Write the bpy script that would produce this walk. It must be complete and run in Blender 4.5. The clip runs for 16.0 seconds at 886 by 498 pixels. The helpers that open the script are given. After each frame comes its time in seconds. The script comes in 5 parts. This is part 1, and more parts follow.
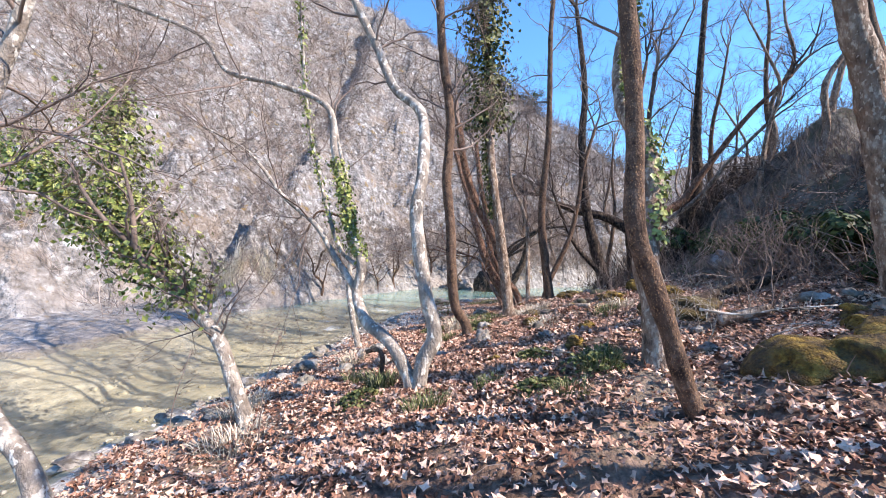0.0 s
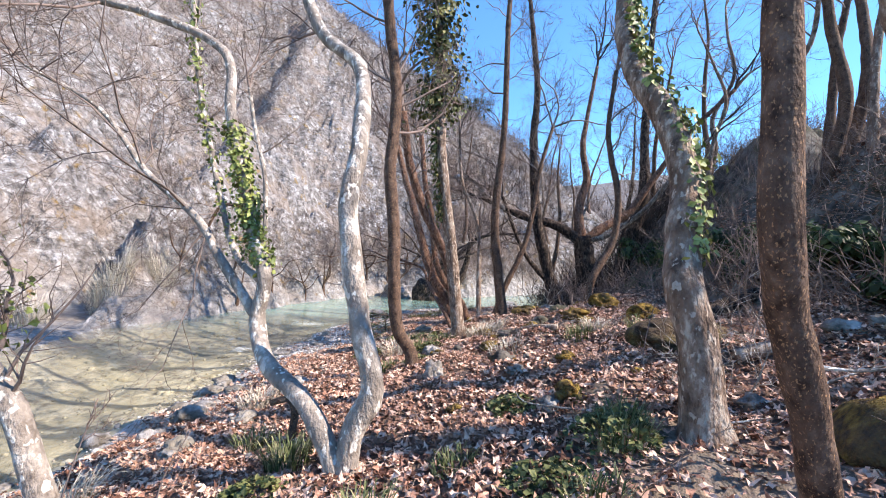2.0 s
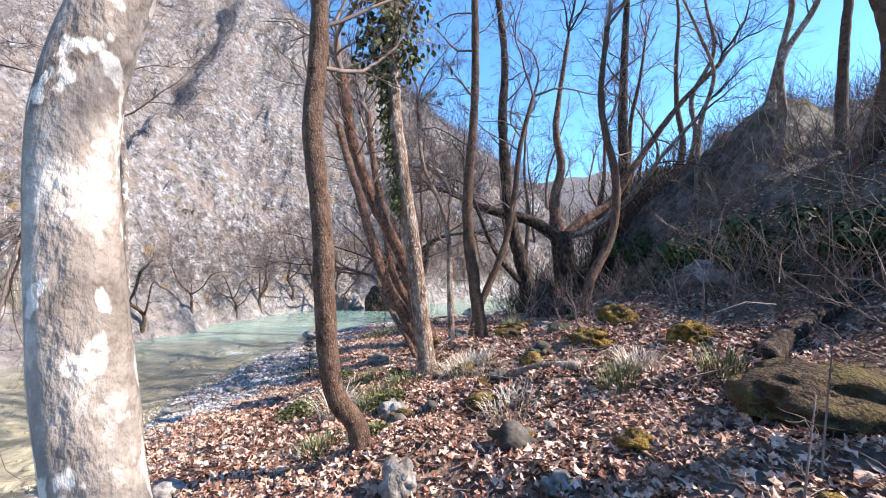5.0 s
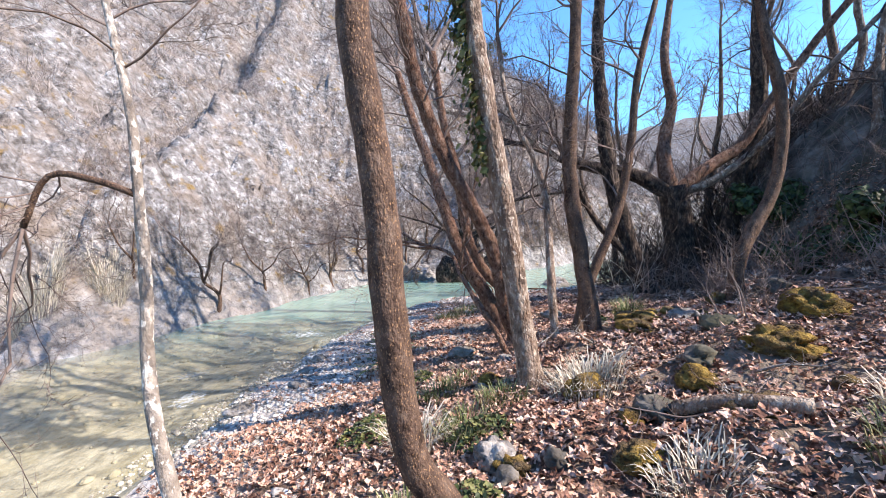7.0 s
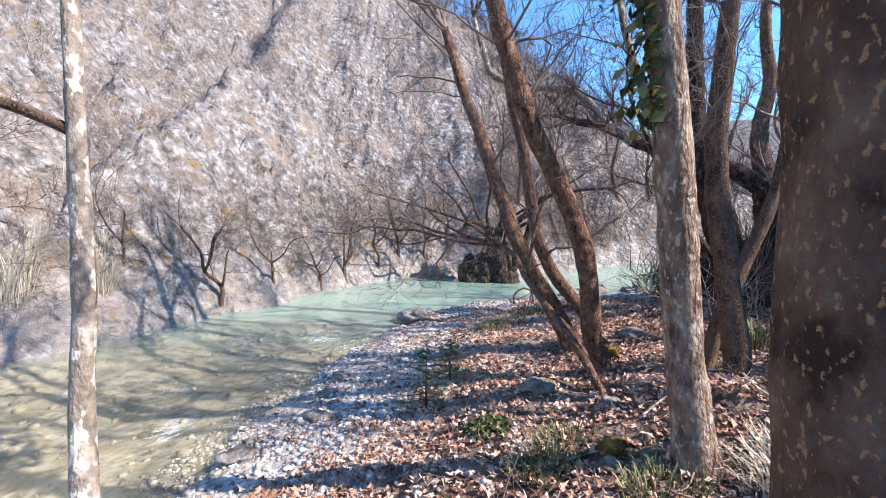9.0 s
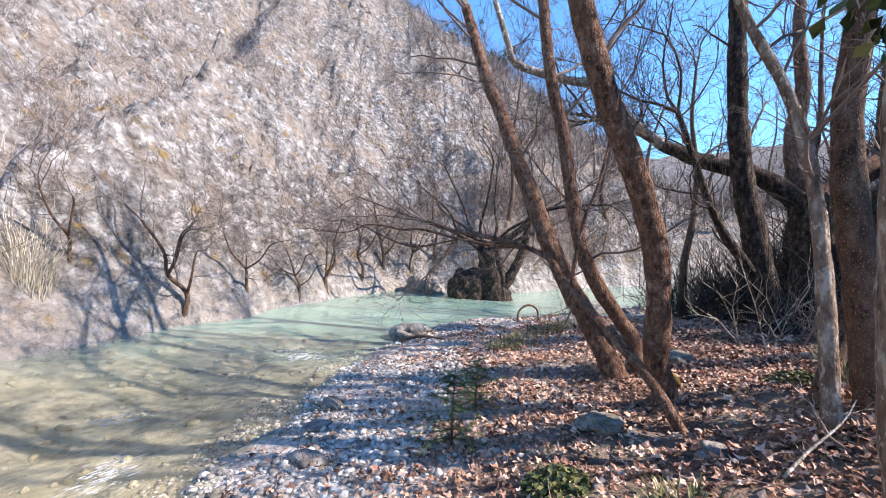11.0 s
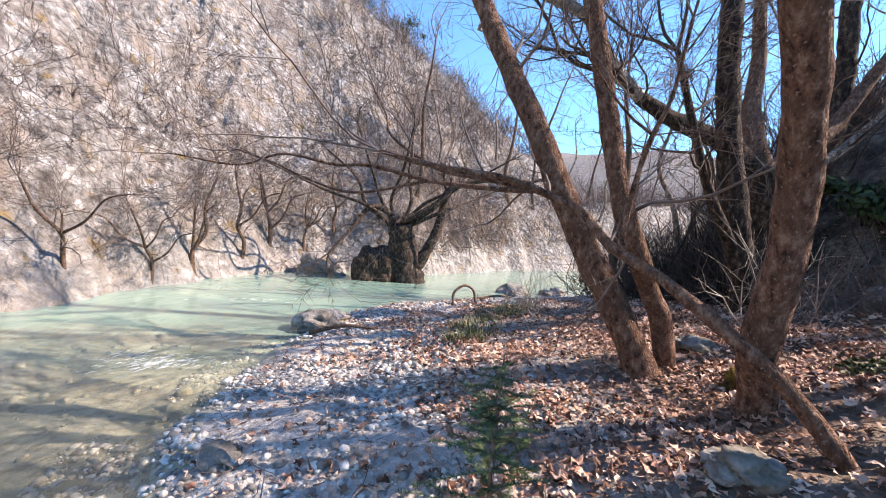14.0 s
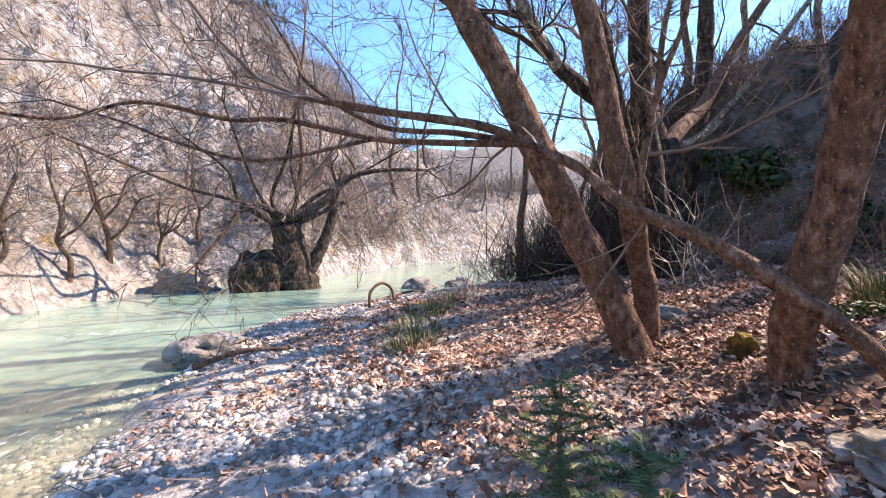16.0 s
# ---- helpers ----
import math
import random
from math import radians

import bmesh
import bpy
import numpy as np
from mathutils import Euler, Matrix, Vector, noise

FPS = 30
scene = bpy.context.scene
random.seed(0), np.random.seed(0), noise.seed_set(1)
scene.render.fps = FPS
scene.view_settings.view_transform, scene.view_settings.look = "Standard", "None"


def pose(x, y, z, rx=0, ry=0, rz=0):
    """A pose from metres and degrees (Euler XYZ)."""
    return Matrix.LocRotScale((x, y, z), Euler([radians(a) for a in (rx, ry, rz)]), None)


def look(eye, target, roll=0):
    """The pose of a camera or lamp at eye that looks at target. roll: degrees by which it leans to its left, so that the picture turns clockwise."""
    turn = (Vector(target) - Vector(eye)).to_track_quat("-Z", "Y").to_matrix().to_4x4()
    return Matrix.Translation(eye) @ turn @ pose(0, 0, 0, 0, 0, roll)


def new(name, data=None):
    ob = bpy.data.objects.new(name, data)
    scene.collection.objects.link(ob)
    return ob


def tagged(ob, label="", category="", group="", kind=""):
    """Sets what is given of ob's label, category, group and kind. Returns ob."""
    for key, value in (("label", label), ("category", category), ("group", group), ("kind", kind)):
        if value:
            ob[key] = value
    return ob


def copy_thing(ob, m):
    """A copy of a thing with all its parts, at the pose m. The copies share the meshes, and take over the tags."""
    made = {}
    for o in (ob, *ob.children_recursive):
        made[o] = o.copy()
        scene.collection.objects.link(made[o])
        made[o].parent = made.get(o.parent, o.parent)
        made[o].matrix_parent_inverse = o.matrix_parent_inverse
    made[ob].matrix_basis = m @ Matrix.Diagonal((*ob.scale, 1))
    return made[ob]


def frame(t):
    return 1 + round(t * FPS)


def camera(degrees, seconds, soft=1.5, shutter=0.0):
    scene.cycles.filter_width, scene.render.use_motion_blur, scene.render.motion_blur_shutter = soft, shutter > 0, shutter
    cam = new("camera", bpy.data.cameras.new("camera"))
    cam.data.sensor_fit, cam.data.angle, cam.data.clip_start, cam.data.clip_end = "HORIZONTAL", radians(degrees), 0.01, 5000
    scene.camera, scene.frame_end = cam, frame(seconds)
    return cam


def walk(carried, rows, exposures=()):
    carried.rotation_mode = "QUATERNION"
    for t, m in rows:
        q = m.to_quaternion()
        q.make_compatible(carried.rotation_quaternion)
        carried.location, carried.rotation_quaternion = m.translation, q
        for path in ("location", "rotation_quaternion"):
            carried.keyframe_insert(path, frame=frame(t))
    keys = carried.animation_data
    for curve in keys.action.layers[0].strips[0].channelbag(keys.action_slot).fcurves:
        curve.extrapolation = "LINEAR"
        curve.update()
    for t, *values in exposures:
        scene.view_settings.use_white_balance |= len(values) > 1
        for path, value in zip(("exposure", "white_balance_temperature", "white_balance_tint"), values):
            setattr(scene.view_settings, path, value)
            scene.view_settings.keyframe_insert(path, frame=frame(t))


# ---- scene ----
cam = camera(93.9, 16.0, soft=1.0)
PATH = [
    (0, (-0.012, -0.189, 1.473), (-0.007, 1.811, 1.477), 0.9),
    (0.5, (-0.116, 0.208, 1.511), (0.079, 2.199, 1.527), 0.0),
    (1, (-0.151, 0.553, 1.51), (0.022, 2.544, 1.581), 0.7),
    (1.5, (-0.133, 0.91, 1.501), (0.008, 2.905, 1.523), 1.3),
    (2, (-0.08, 1.352, 1.507), (0.231, 3.327, 1.546), 2.1),
    (2.5, (-0.009, 1.736, 1.537), (0.381, 3.697, 1.592), 1.2),
    (3, (0.039, 2.135, 1.545), (0.463, 4.09, 1.572), 0.1),
    (3.5, (0.065, 2.49, 1.548), (0.332, 4.472, 1.571), 0.6),
    (4, (0.081, 2.832, 1.541), (0.474, 4.791, 1.617), 0.9),
    (4.2, (0.087, 3.003, 1.536), (0.54, 4.949, 1.605), 0.2),
    (6.3, (0.402, 4.639, 1.717), (0.953, 6.562, 1.712), -0.0),
    (6.5, (0.364, 4.796, 1.716), (0.818, 6.743, 1.675), -0.4),
    (7, (0.228, 5.25, 1.7), (0.44, 7.236, 1.587), -2.5),
    (7.5, (0.019, 5.59, 1.676), (0.174, 7.582, 1.572), -1.7),
    (8, (-0.16, 5.954, 1.613), (0.133, 7.931, 1.539), -2.7),
    (8.5, (-0.325, 6.506, 1.68), (-0.148, 8.492, 1.52), -2.3),
    (9, (-0.397, 6.965, 1.614), (-0.212, 8.953, 1.484), -0.2),
    (9.2, (-0.401, 7.174, 1.605), (-0.207, 9.163, 1.525), 2.0),
    (11.3, (-0.92, 8.256, 1.254), (-0.559, 10.222, 1.219), 1.9),
    (11.5, (-0.886, 8.411, 1.227), (-0.43, 10.356, 1.137), 3.0),
    (12, (-0.902, 8.803, 1.17), (-0.462, 10.752, 1.249), 3.0),
    (12.5, (-0.955, 9.098, 1.114), (-0.401, 11.02, 1.097), 4.5),
    (13, (-1.044, 9.514, 0.961), (-0.269, 11.358, 0.968), 5.0),
    (13.5, (-1.198, 9.881, 0.912), (-0.414, 11.721, 0.882), 4.5),
    (14, (-1.282, 10.249, 0.84), (-0.445, 12.064, 0.769), 4.1),
    (14.5, (-1.364, 10.547, 0.774), (-0.388, 12.288, 0.638), 1.2),
    (15, (-1.324, 10.889, 0.727), (-0.145, 12.484, 0.47), 0.4),
    (15.5, (-1.312, 11.14, 0.715), (-0.033, 12.665, 0.524), 2.0),
    (16, (-1.35, 11.444, 0.648), (-0.031, 12.946, 0.588), -0.4),
]
walk(cam, [(t, look(eye, target, roll)) for t, eye, target, roll in PATH], exposures=[(0, 1.12, 6650, 13), (9, 1.15, 6600, 13), (12.5, 1.18, 6950, 14), (14.5, 1.34, 7450, 18), (16, 1.48, 7600, 20)])

# ---- light ----
SUN_ELEVATION, SUN_TOWARDS = 40.0, (1.0, -0.42)
world = bpy.data.worlds.new("sky")
scene.world = world
world.use_nodes = True
wn = world.node_tree.nodes
sky = wn.new("ShaderNodeTexSky")
sky.sky_type, sky.sun_disc = "NISHITA", False
sky.sun_elevation = radians(SUN_ELEVATION)
sky.sun_rotation = math.atan2(SUN_TOWARDS[0], SUN_TOWARDS[1])
sky.air_density, sky.dust_density, sky.ozone_density = 1.0, 0.1, 3.0
wn["Background"].inputs["Strength"].default_value = 0.13
tint = wn.new("ShaderNodeMix")
tint.data_type, tint.blend_type = "RGBA", "MULTIPLY"
tint.inputs[0].default_value, tint.inputs[7].default_value = 1.0, (0.68, 1.12, 1.42, 1)
world.node_tree.links.new(sky.outputs[0], tint.inputs[6])
world.node_tree.links.new(tint.outputs[2], wn["Background"].inputs["Color"])
sun = new("sun", bpy.data.lights.new("sun", "SUN"))
sun.data.energy, sun.data.angle, sun.data.color = 5.0, radians(0.5), (1.0, 0.885, 0.78)
sun.matrix_world = look((SUN_TOWARDS[0] * 40, SUN_TOWARDS[1] * 40, 40 * math.tan(radians(SUN_ELEVATION)) * math.hypot(*SUN_TOWARDS)), (0, 0, 0))


# ---- materials ----
def material(name, colours, scale=4.0, rough=0.85, bump=0.3, bump_scale=None, detail=8.0, island=0.0, spec=0.3, stretch=(1, 1, 1), second=None, two_scale=0.6):
    """Noise-mixed colours (dark to light), a second slower noise towards `second`, and relief."""
    m = bpy.data.materials.new(name)
    m.use_nodes = True
    n, l = m.node_tree.nodes, m.node_tree.links
    b = n["Principled BSDF"]
    b.inputs["Roughness"].default_value = rough
    b.inputs["Specular IOR Level"].default_value = spec
    geo = n.new("ShaderNodeNewGeometry")
    mp = n.new("ShaderNodeMapping")
    mp.inputs["Scale"].default_value = stretch
    l.new(geo.outputs["Position"], mp.inputs["Vector"])
    no = n.new("ShaderNodeTexNoise")
    no.inputs["Scale"].default_value, no.inputs["Detail"].default_value, no.inputs["Roughness"].default_value = scale, detail, 0.65
    l.new(mp.outputs[0], no.inputs["Vector"])
    ramp = n.new("ShaderNodeValToRGB")
    el = ramp.color_ramp.elements
    lo, hi = 0.37, 0.63
    for i, c in enumerate(colours):
        p = lo + (hi - lo) * i / max(1, len(colours) - 1)
        e = el[i] if i < 2 else el.new(p)
        e.position, e.color = p, (*c, 1)
    out = ramp.outputs[0]
    if island:
        ad = n.new("ShaderNodeMath")
        ad.operation = "MULTIPLY_ADD"
        ad.inputs[1].default_value = island
        l.new(geo.outputs["Random Per Island"], ad.inputs[0])
        sub = n.new("ShaderNodeMath")
        sub.operation = "SUBTRACT"
        l.new(no.outputs[0], sub.inputs[0])
        sub.inputs[1].default_value = island / 2
        l.new(sub.outputs[0], ad.inputs[2])
        l.new(ad.outputs[0], ramp.inputs[0])
    else:
        l.new(no.outputs[0], ramp.inputs[0])
    if second:
        n2 = n.new("ShaderNodeTexNoise")
        n2.inputs["Scale"].default_value, n2.inputs["Detail"].default_value = two_scale, 6.0
        l.new(geo.outputs["Position"], n2.inputs["Vector"])
        r2 = n.new("ShaderNodeValToRGB")
        r2.color_ramp.elements[0].position, r2.color_ramp.elements[1].position = 0.48, 0.6
        l.new(n2.outputs[0], r2.inputs[0])
        mx = n.new("ShaderNodeMix")
        mx.data_type = "RGBA"
        weak = n.new("ShaderNodeMath")
        weak.operation = "MULTIPLY"
        weak.inputs[1].default_value = 0.6
        l.new(r2.outputs[0], weak.inputs[0])
        l.new(weak.outputs[0], mx.inputs[0])
        l.new(out, mx.inputs[6])
        mx.inputs[7].default_value = (*second, 1)
        out = mx.outputs[2]
    l.new(out, b.inputs["Base Color"])
    if bump:
        nb = n.new("ShaderNodeTexNoise")
        nb.inputs["Scale"].default_value, nb.inputs["Detail"].default_value = bump_scale or scale * 3, 8.0
        l.new(mp.outputs[0], nb.inputs["Vector"])
        bp = n.new("ShaderNodeBump")
        bp.inputs["Strength"].default_value, bp.inputs["Distance"].default_value = bump, 0.05
        l.new(nb.outputs[0], bp.inputs["Height"])
        l.new(bp.outputs[0], b.inputs["Normal"])
    return m


M_GROUND = material("leaf_mould", [(0.035, 0.023, 0.018), (0.14, 0.09, 0.066), (0.27, 0.17, 0.125)], 9, 0.95, 0.9, 22, second=(0.22, 0.19, 0.15), two_scale=0.9)
M_BARK = material("plane_bark", [(0.08, 0.055, 0.042), (0.19, 0.135, 0.1), (0.27, 0.2, 0.155), (0.46, 0.4, 0.33)], 11, 0.85, 0.9, 45, stretch=(1, 1, 0.45), second=(0.17, 0.105, 0.07), two_scale=3.0)
M_PALE = material("pale_bark", [(0.15, 0.125, 0.106), (0.26, 0.225, 0.192), (0.33, 0.29, 0.25), (0.58, 0.54, 0.48)], 7, 0.8, 0.6, 40, stretch=(1, 1, 0.6), second=(0.2, 0.17, 0.143), two_scale=5)
M_RED = material("reddish_bark", [(0.045, 0.023, 0.016), (0.155, 0.078, 0.05), (0.22, 0.12, 0.08), (0.33, 0.22, 0.165)], 18, 0.88, 1.0, 60, stretch=(1, 1, 0.55), second=(0.14, 0.078, 0.05), two_scale=5.0)
# Near-black bark: the shade over the right-hand trees is put into the colour.
M_BLACK = material("shade_dark_bark", [(0.012, 0.009, 0.008), (0.035, 0.025, 0.02), (0.065, 0.045, 0.035), (0.16, 0.12, 0.09)], 14, 0.92, 1.0, 50, stretch=(1, 1, 0.5))
M_DARK = material("rough_dark_bark", [(0.035, 0.021, 0.015), (0.085, 0.053, 0.038), (0.12, 0.077, 0.056), (0.17, 0.12, 0.09)], 14, 0.9, 0.5, 60, stretch=(1, 1, 0.6), second=(0.08, 0.05, 0.036), two_scale=5.0)
M_TWIG = material("twig_bark", [(0.11, 0.082, 0.072), (0.24, 0.185, 0.16)], 3, 0.85, 0, island=0.4)
# Twig bark darkened in colour to stand for shade.
M_DARK_TWIG = material("shade_dark_twig_bark", [(0.03, 0.022, 0.018), (0.09, 0.066, 0.055)], 3, 0.88, 0, island=0.4)
M_BRUSH = material("dry_brush", [(0.13, 0.105, 0.092), (0.28, 0.235, 0.212), (0.42, 0.365, 0.333)], 1.5, 0.9, 0, island=0.5)
M_LEAF = material("fallen_plane_leaf", [(0.11, 0.05, 0.033), (0.36, 0.185, 0.125), (0.54, 0.325, 0.235), (0.7, 0.5, 0.39)], 6, 0.75, 0.2, 60, island=0.6, second=(0.36, 0.215, 0.15), two_scale=1.2)
M_IVY = material("ivy_leaf", [(0.09, 0.125, 0.03), (0.18, 0.225, 0.055), (0.31, 0.34, 0.1)], 5, 0.5, 0.1, 40, island=0.4, spec=0.4)
M_GREEN = material("evergreen_leaf", [(0.015, 0.03, 0.01), (0.04, 0.065, 0.02), (0.07, 0.1, 0.03)], 4, 0.6, 0, island=0.4)
M_GRASS = material("grass_blade", [(0.06, 0.08, 0.025), (0.14, 0.16, 0.06), (0.3, 0.28, 0.15)], 4, 0.7, 0, island=0.5)
M_NEEDLE = material("fir_needle", [(0.03, 0.05, 0.02), (0.08, 0.12, 0.045), (0.16, 0.2, 0.085)], 6, 0.55, 0, island=0.4)
M_HERB = material("herb_leaf", [(0.03, 0.045, 0.015), (0.08, 0.1, 0.03), (0.17, 0.17, 0.06)], 5, 0.6, 0, island=0.5)
M_STRAW = material("dry_grass", [(0.4, 0.36, 0.28), (0.6, 0.55, 0.46)], 4, 0.8, 0, island=0.5)
M_PEBBLE = material("river_pebble", [(0.22, 0.205, 0.19), (0.4, 0.38, 0.36), (0.62, 0.6, 0.57)], 12, 0.8, 0.2, 60, island=0.6)
M_STONE = material("grey_limestone", [(0.09, 0.08, 0.073), (0.23, 0.213, 0.197), (0.4, 0.382, 0.36)], 5, 0.9, 0.8, 18, second=(0.16, 0.14, 0.1), two_scale=2)
# Overgrown rock, with the slope's shade put into its dark colours.
M_CLIFF = material("shade_dark_overgrown_rock", [(0.035, 0.031, 0.026), (0.1, 0.09, 0.077), (0.22, 0.2, 0.175)], 2.5, 0.95, 1.0, 7, second=(0.07, 0.07, 0.035), two_scale=0.8)
M_MOSS = material("mossy_rock", [(0.04, 0.026, 0.011), (0.17, 0.105, 0.022), (0.34, 0.23, 0.055)], 9, 0.95, 1.0, 50, second=(0.1, 0.075, 0.055), two_scale=3.0)

M_EARTHY = material("brown_mossy_rock", [(0.03, 0.02, 0.013), (0.075, 0.05, 0.03), (0.13, 0.09, 0.045)], 9, 0.95, 1.0, 40, second=(0.13, 0.1, 0.03), two_scale=3.0)


def rock_material():
    m = material("limestone_slope", [(0.075, 0.068, 0.063), (0.165, 0.154, 0.146), (0.235, 0.224, 0.216), (0.4, 0.394, 0.388)], 3.0, 0.9, 1.0, 5.0, detail=12.0, second=(0.225, 0.18, 0.145), two_scale=0.7)
    n, l = m.node_tree.nodes, m.node_tree.links
    b = n["Principled BSDF"]
    geo = n["Geometry"]
    old = b.inputs["Base Color"].links[0].from_socket
    no = n.new("ShaderNodeTexNoise")
    no.inputs["Scale"].default_value, no.inputs["Detail"].default_value = 1.9, 12.0
    l.new(geo.outputs["Position"], no.inputs["Vector"])
    r = n.new("ShaderNodeValToRGB")
    r.color_ramp.elements[0].position, r.color_ramp.elements[1].position = 0.61, 0.72
    l.new(no.outputs[0], r.inputs[0])
    mx = n.new("ShaderNodeMix")
    mx.data_type = "RGBA"
    l.new(r.outputs[0], mx.inputs[0])
    l.new(old, mx.inputs[6])
    mx.inputs[7].default_value = (0.21, 0.14, 0.055, 1)
    ridge = n.new("ShaderNodeTexNoise")
    ridge.noise_type = "RIDGED_MULTIFRACTAL"
    ridge.inputs["Scale"].default_value, ridge.inputs["Detail"].default_value = 0.9, 10.0
    tilt = n.new("ShaderNodeMapping")
    tilt.inputs["Rotation"].default_value, tilt.inputs["Scale"].default_value = (0.5, 0.35, 0.6), (0.5, 1.0, 1.7)
    l.new(geo.outputs["Position"], tilt.inputs["Vector"])
    l.new(tilt.outputs[0], ridge.inputs["Vector"])
    r3 = n.new("ShaderNodeValToRGB")
    r3.color_ramp.elements[0].position, r3.color_ramp.elements[1].position = 0.25, 0.8
    r3.color_ramp.elements[0].color, r3.color_ramp.elements[1].color = (1, 1, 1, 1), (0.4, 0.37, 0.35, 1)
    l.new(ridge.outputs[0], r3.inputs[0])
    crack = n.new("ShaderNodeMix")
    crack.data_type, crack.blend_type = "RGBA", "MULTIPLY"
    crack.inputs[0].default_value = 0.55
    l.new(mx.outputs[2], crack.inputs[6])
    l.new(r3.outputs[0], crack.inputs[7])
    scoured = n.new("ShaderNodeMapRange")
    scoured.inputs[1].default_value, scoured.inputs[2].default_value = 0.9, -0.4
    scoured.inputs[3].default_value, scoured.inputs[4].default_value = 0.0, 0.3
    ragged = n.new("ShaderNodeMath")
    ragged.operation = "MULTIPLY_ADD"
    ragged.inputs[1].default_value = 3.0
    high = n.new("ShaderNodeSeparateXYZ")
    l.new(geo.outputs["Position"], high.inputs[0])
    l.new(no.outputs[0], ragged.inputs[0])
    drop = n.new("ShaderNodeMath")
    drop.operation = "SUBTRACT"
    drop.inputs[1].default_value = 1.5
    l.new(high.outputs[2], drop.inputs[0])
    l.new(drop.outputs[0], ragged.inputs[2])
    l.new(ragged.outputs[0], scoured.inputs[0])
    pale = n.new("ShaderNodeMix")
    pale.data_type = "RGBA"
    l.new(scoured.outputs[0], pale.inputs[0])
    l.new(crack.outputs[2], pale.inputs[6])
    pale.inputs[7].default_value = (0.37, 0.36, 0.355, 1)
    l.new(pale.outputs[2], b.inputs["Base Color"])
    b2 = n.new("ShaderNodeBump")
    b2.inputs["Strength"].default_value, b2.inputs["Distance"].default_value = 0.7, 0.2
    l.new(ridge.outputs[0], b2.inputs["Height"])
    l.new(n["Bump"].outputs[0], b2.inputs["Normal"])
    n["Bump"].inputs["Distance"].default_value = 0.25
    l.new(b2.outputs[0], b.inputs["Normal"])
    return m


M_ROCK = rock_material()


def add_flakes(m, scale, colour, low, high):
    """Lighter flakes of bark where the outer layer has come away."""
    n, l = m.node_tree.nodes, m.node_tree.links
    b = n["Principled BSDF"]
    old = b.inputs["Base Color"].links[0].from_socket
    mp = n.new("ShaderNodeMapping")
    mp.inputs["Scale"].default_value = (1, 1, 0.6)
    l.new(n["Geometry"].outputs["Position"], mp.inputs["Vector"])
    no = n.new("ShaderNodeTexNoise")
    no.inputs["Scale"].default_value, no.inputs["Detail"].default_value, no.inputs["Roughness"].default_value = scale, 3.0, 0.5
    l.new(mp.outputs[0], no.inputs["Vector"])
    pick = n.new("ShaderNodeMapRange")
    pick.inputs[1].default_value, pick.inputs[2].default_value = low, high
    l.new(no.outputs[0], pick.inputs[0])
    mx = n.new("ShaderNodeMix")
    mx.data_type = "RGBA"
    l.new(pick.outputs[0], mx.inputs[0])
    l.new(old, mx.inputs[6])
    mx.inputs[7].default_value = (*colour, 1)
    l.new(mx.outputs[2], b.inputs["Base Color"])
    b2 = n.new("ShaderNodeBump")
    b2.inputs["Strength"].default_value, b2.inputs["Distance"].default_value = 0.5, 0.006
    l.new(no.outputs[0], b2.inputs["Height"])
    l.new(n["Bump"].outputs[0], b2.inputs["Normal"])
    l.new(b2.outputs[0], b.inputs["Normal"])


add_flakes(M_DARK, 110, (0.3, 0.18, 0.1), 0.59, 0.65)
add_flakes(M_RED, 55, (0.3, 0.21, 0.16), 0.61, 0.67)
add_flakes(M_PALE, 16, (0.62, 0.59, 0.53), 0.58, 0.62)
add_flakes(M_BARK, 26, (0.45, 0.38, 0.31), 0.59, 0.64)


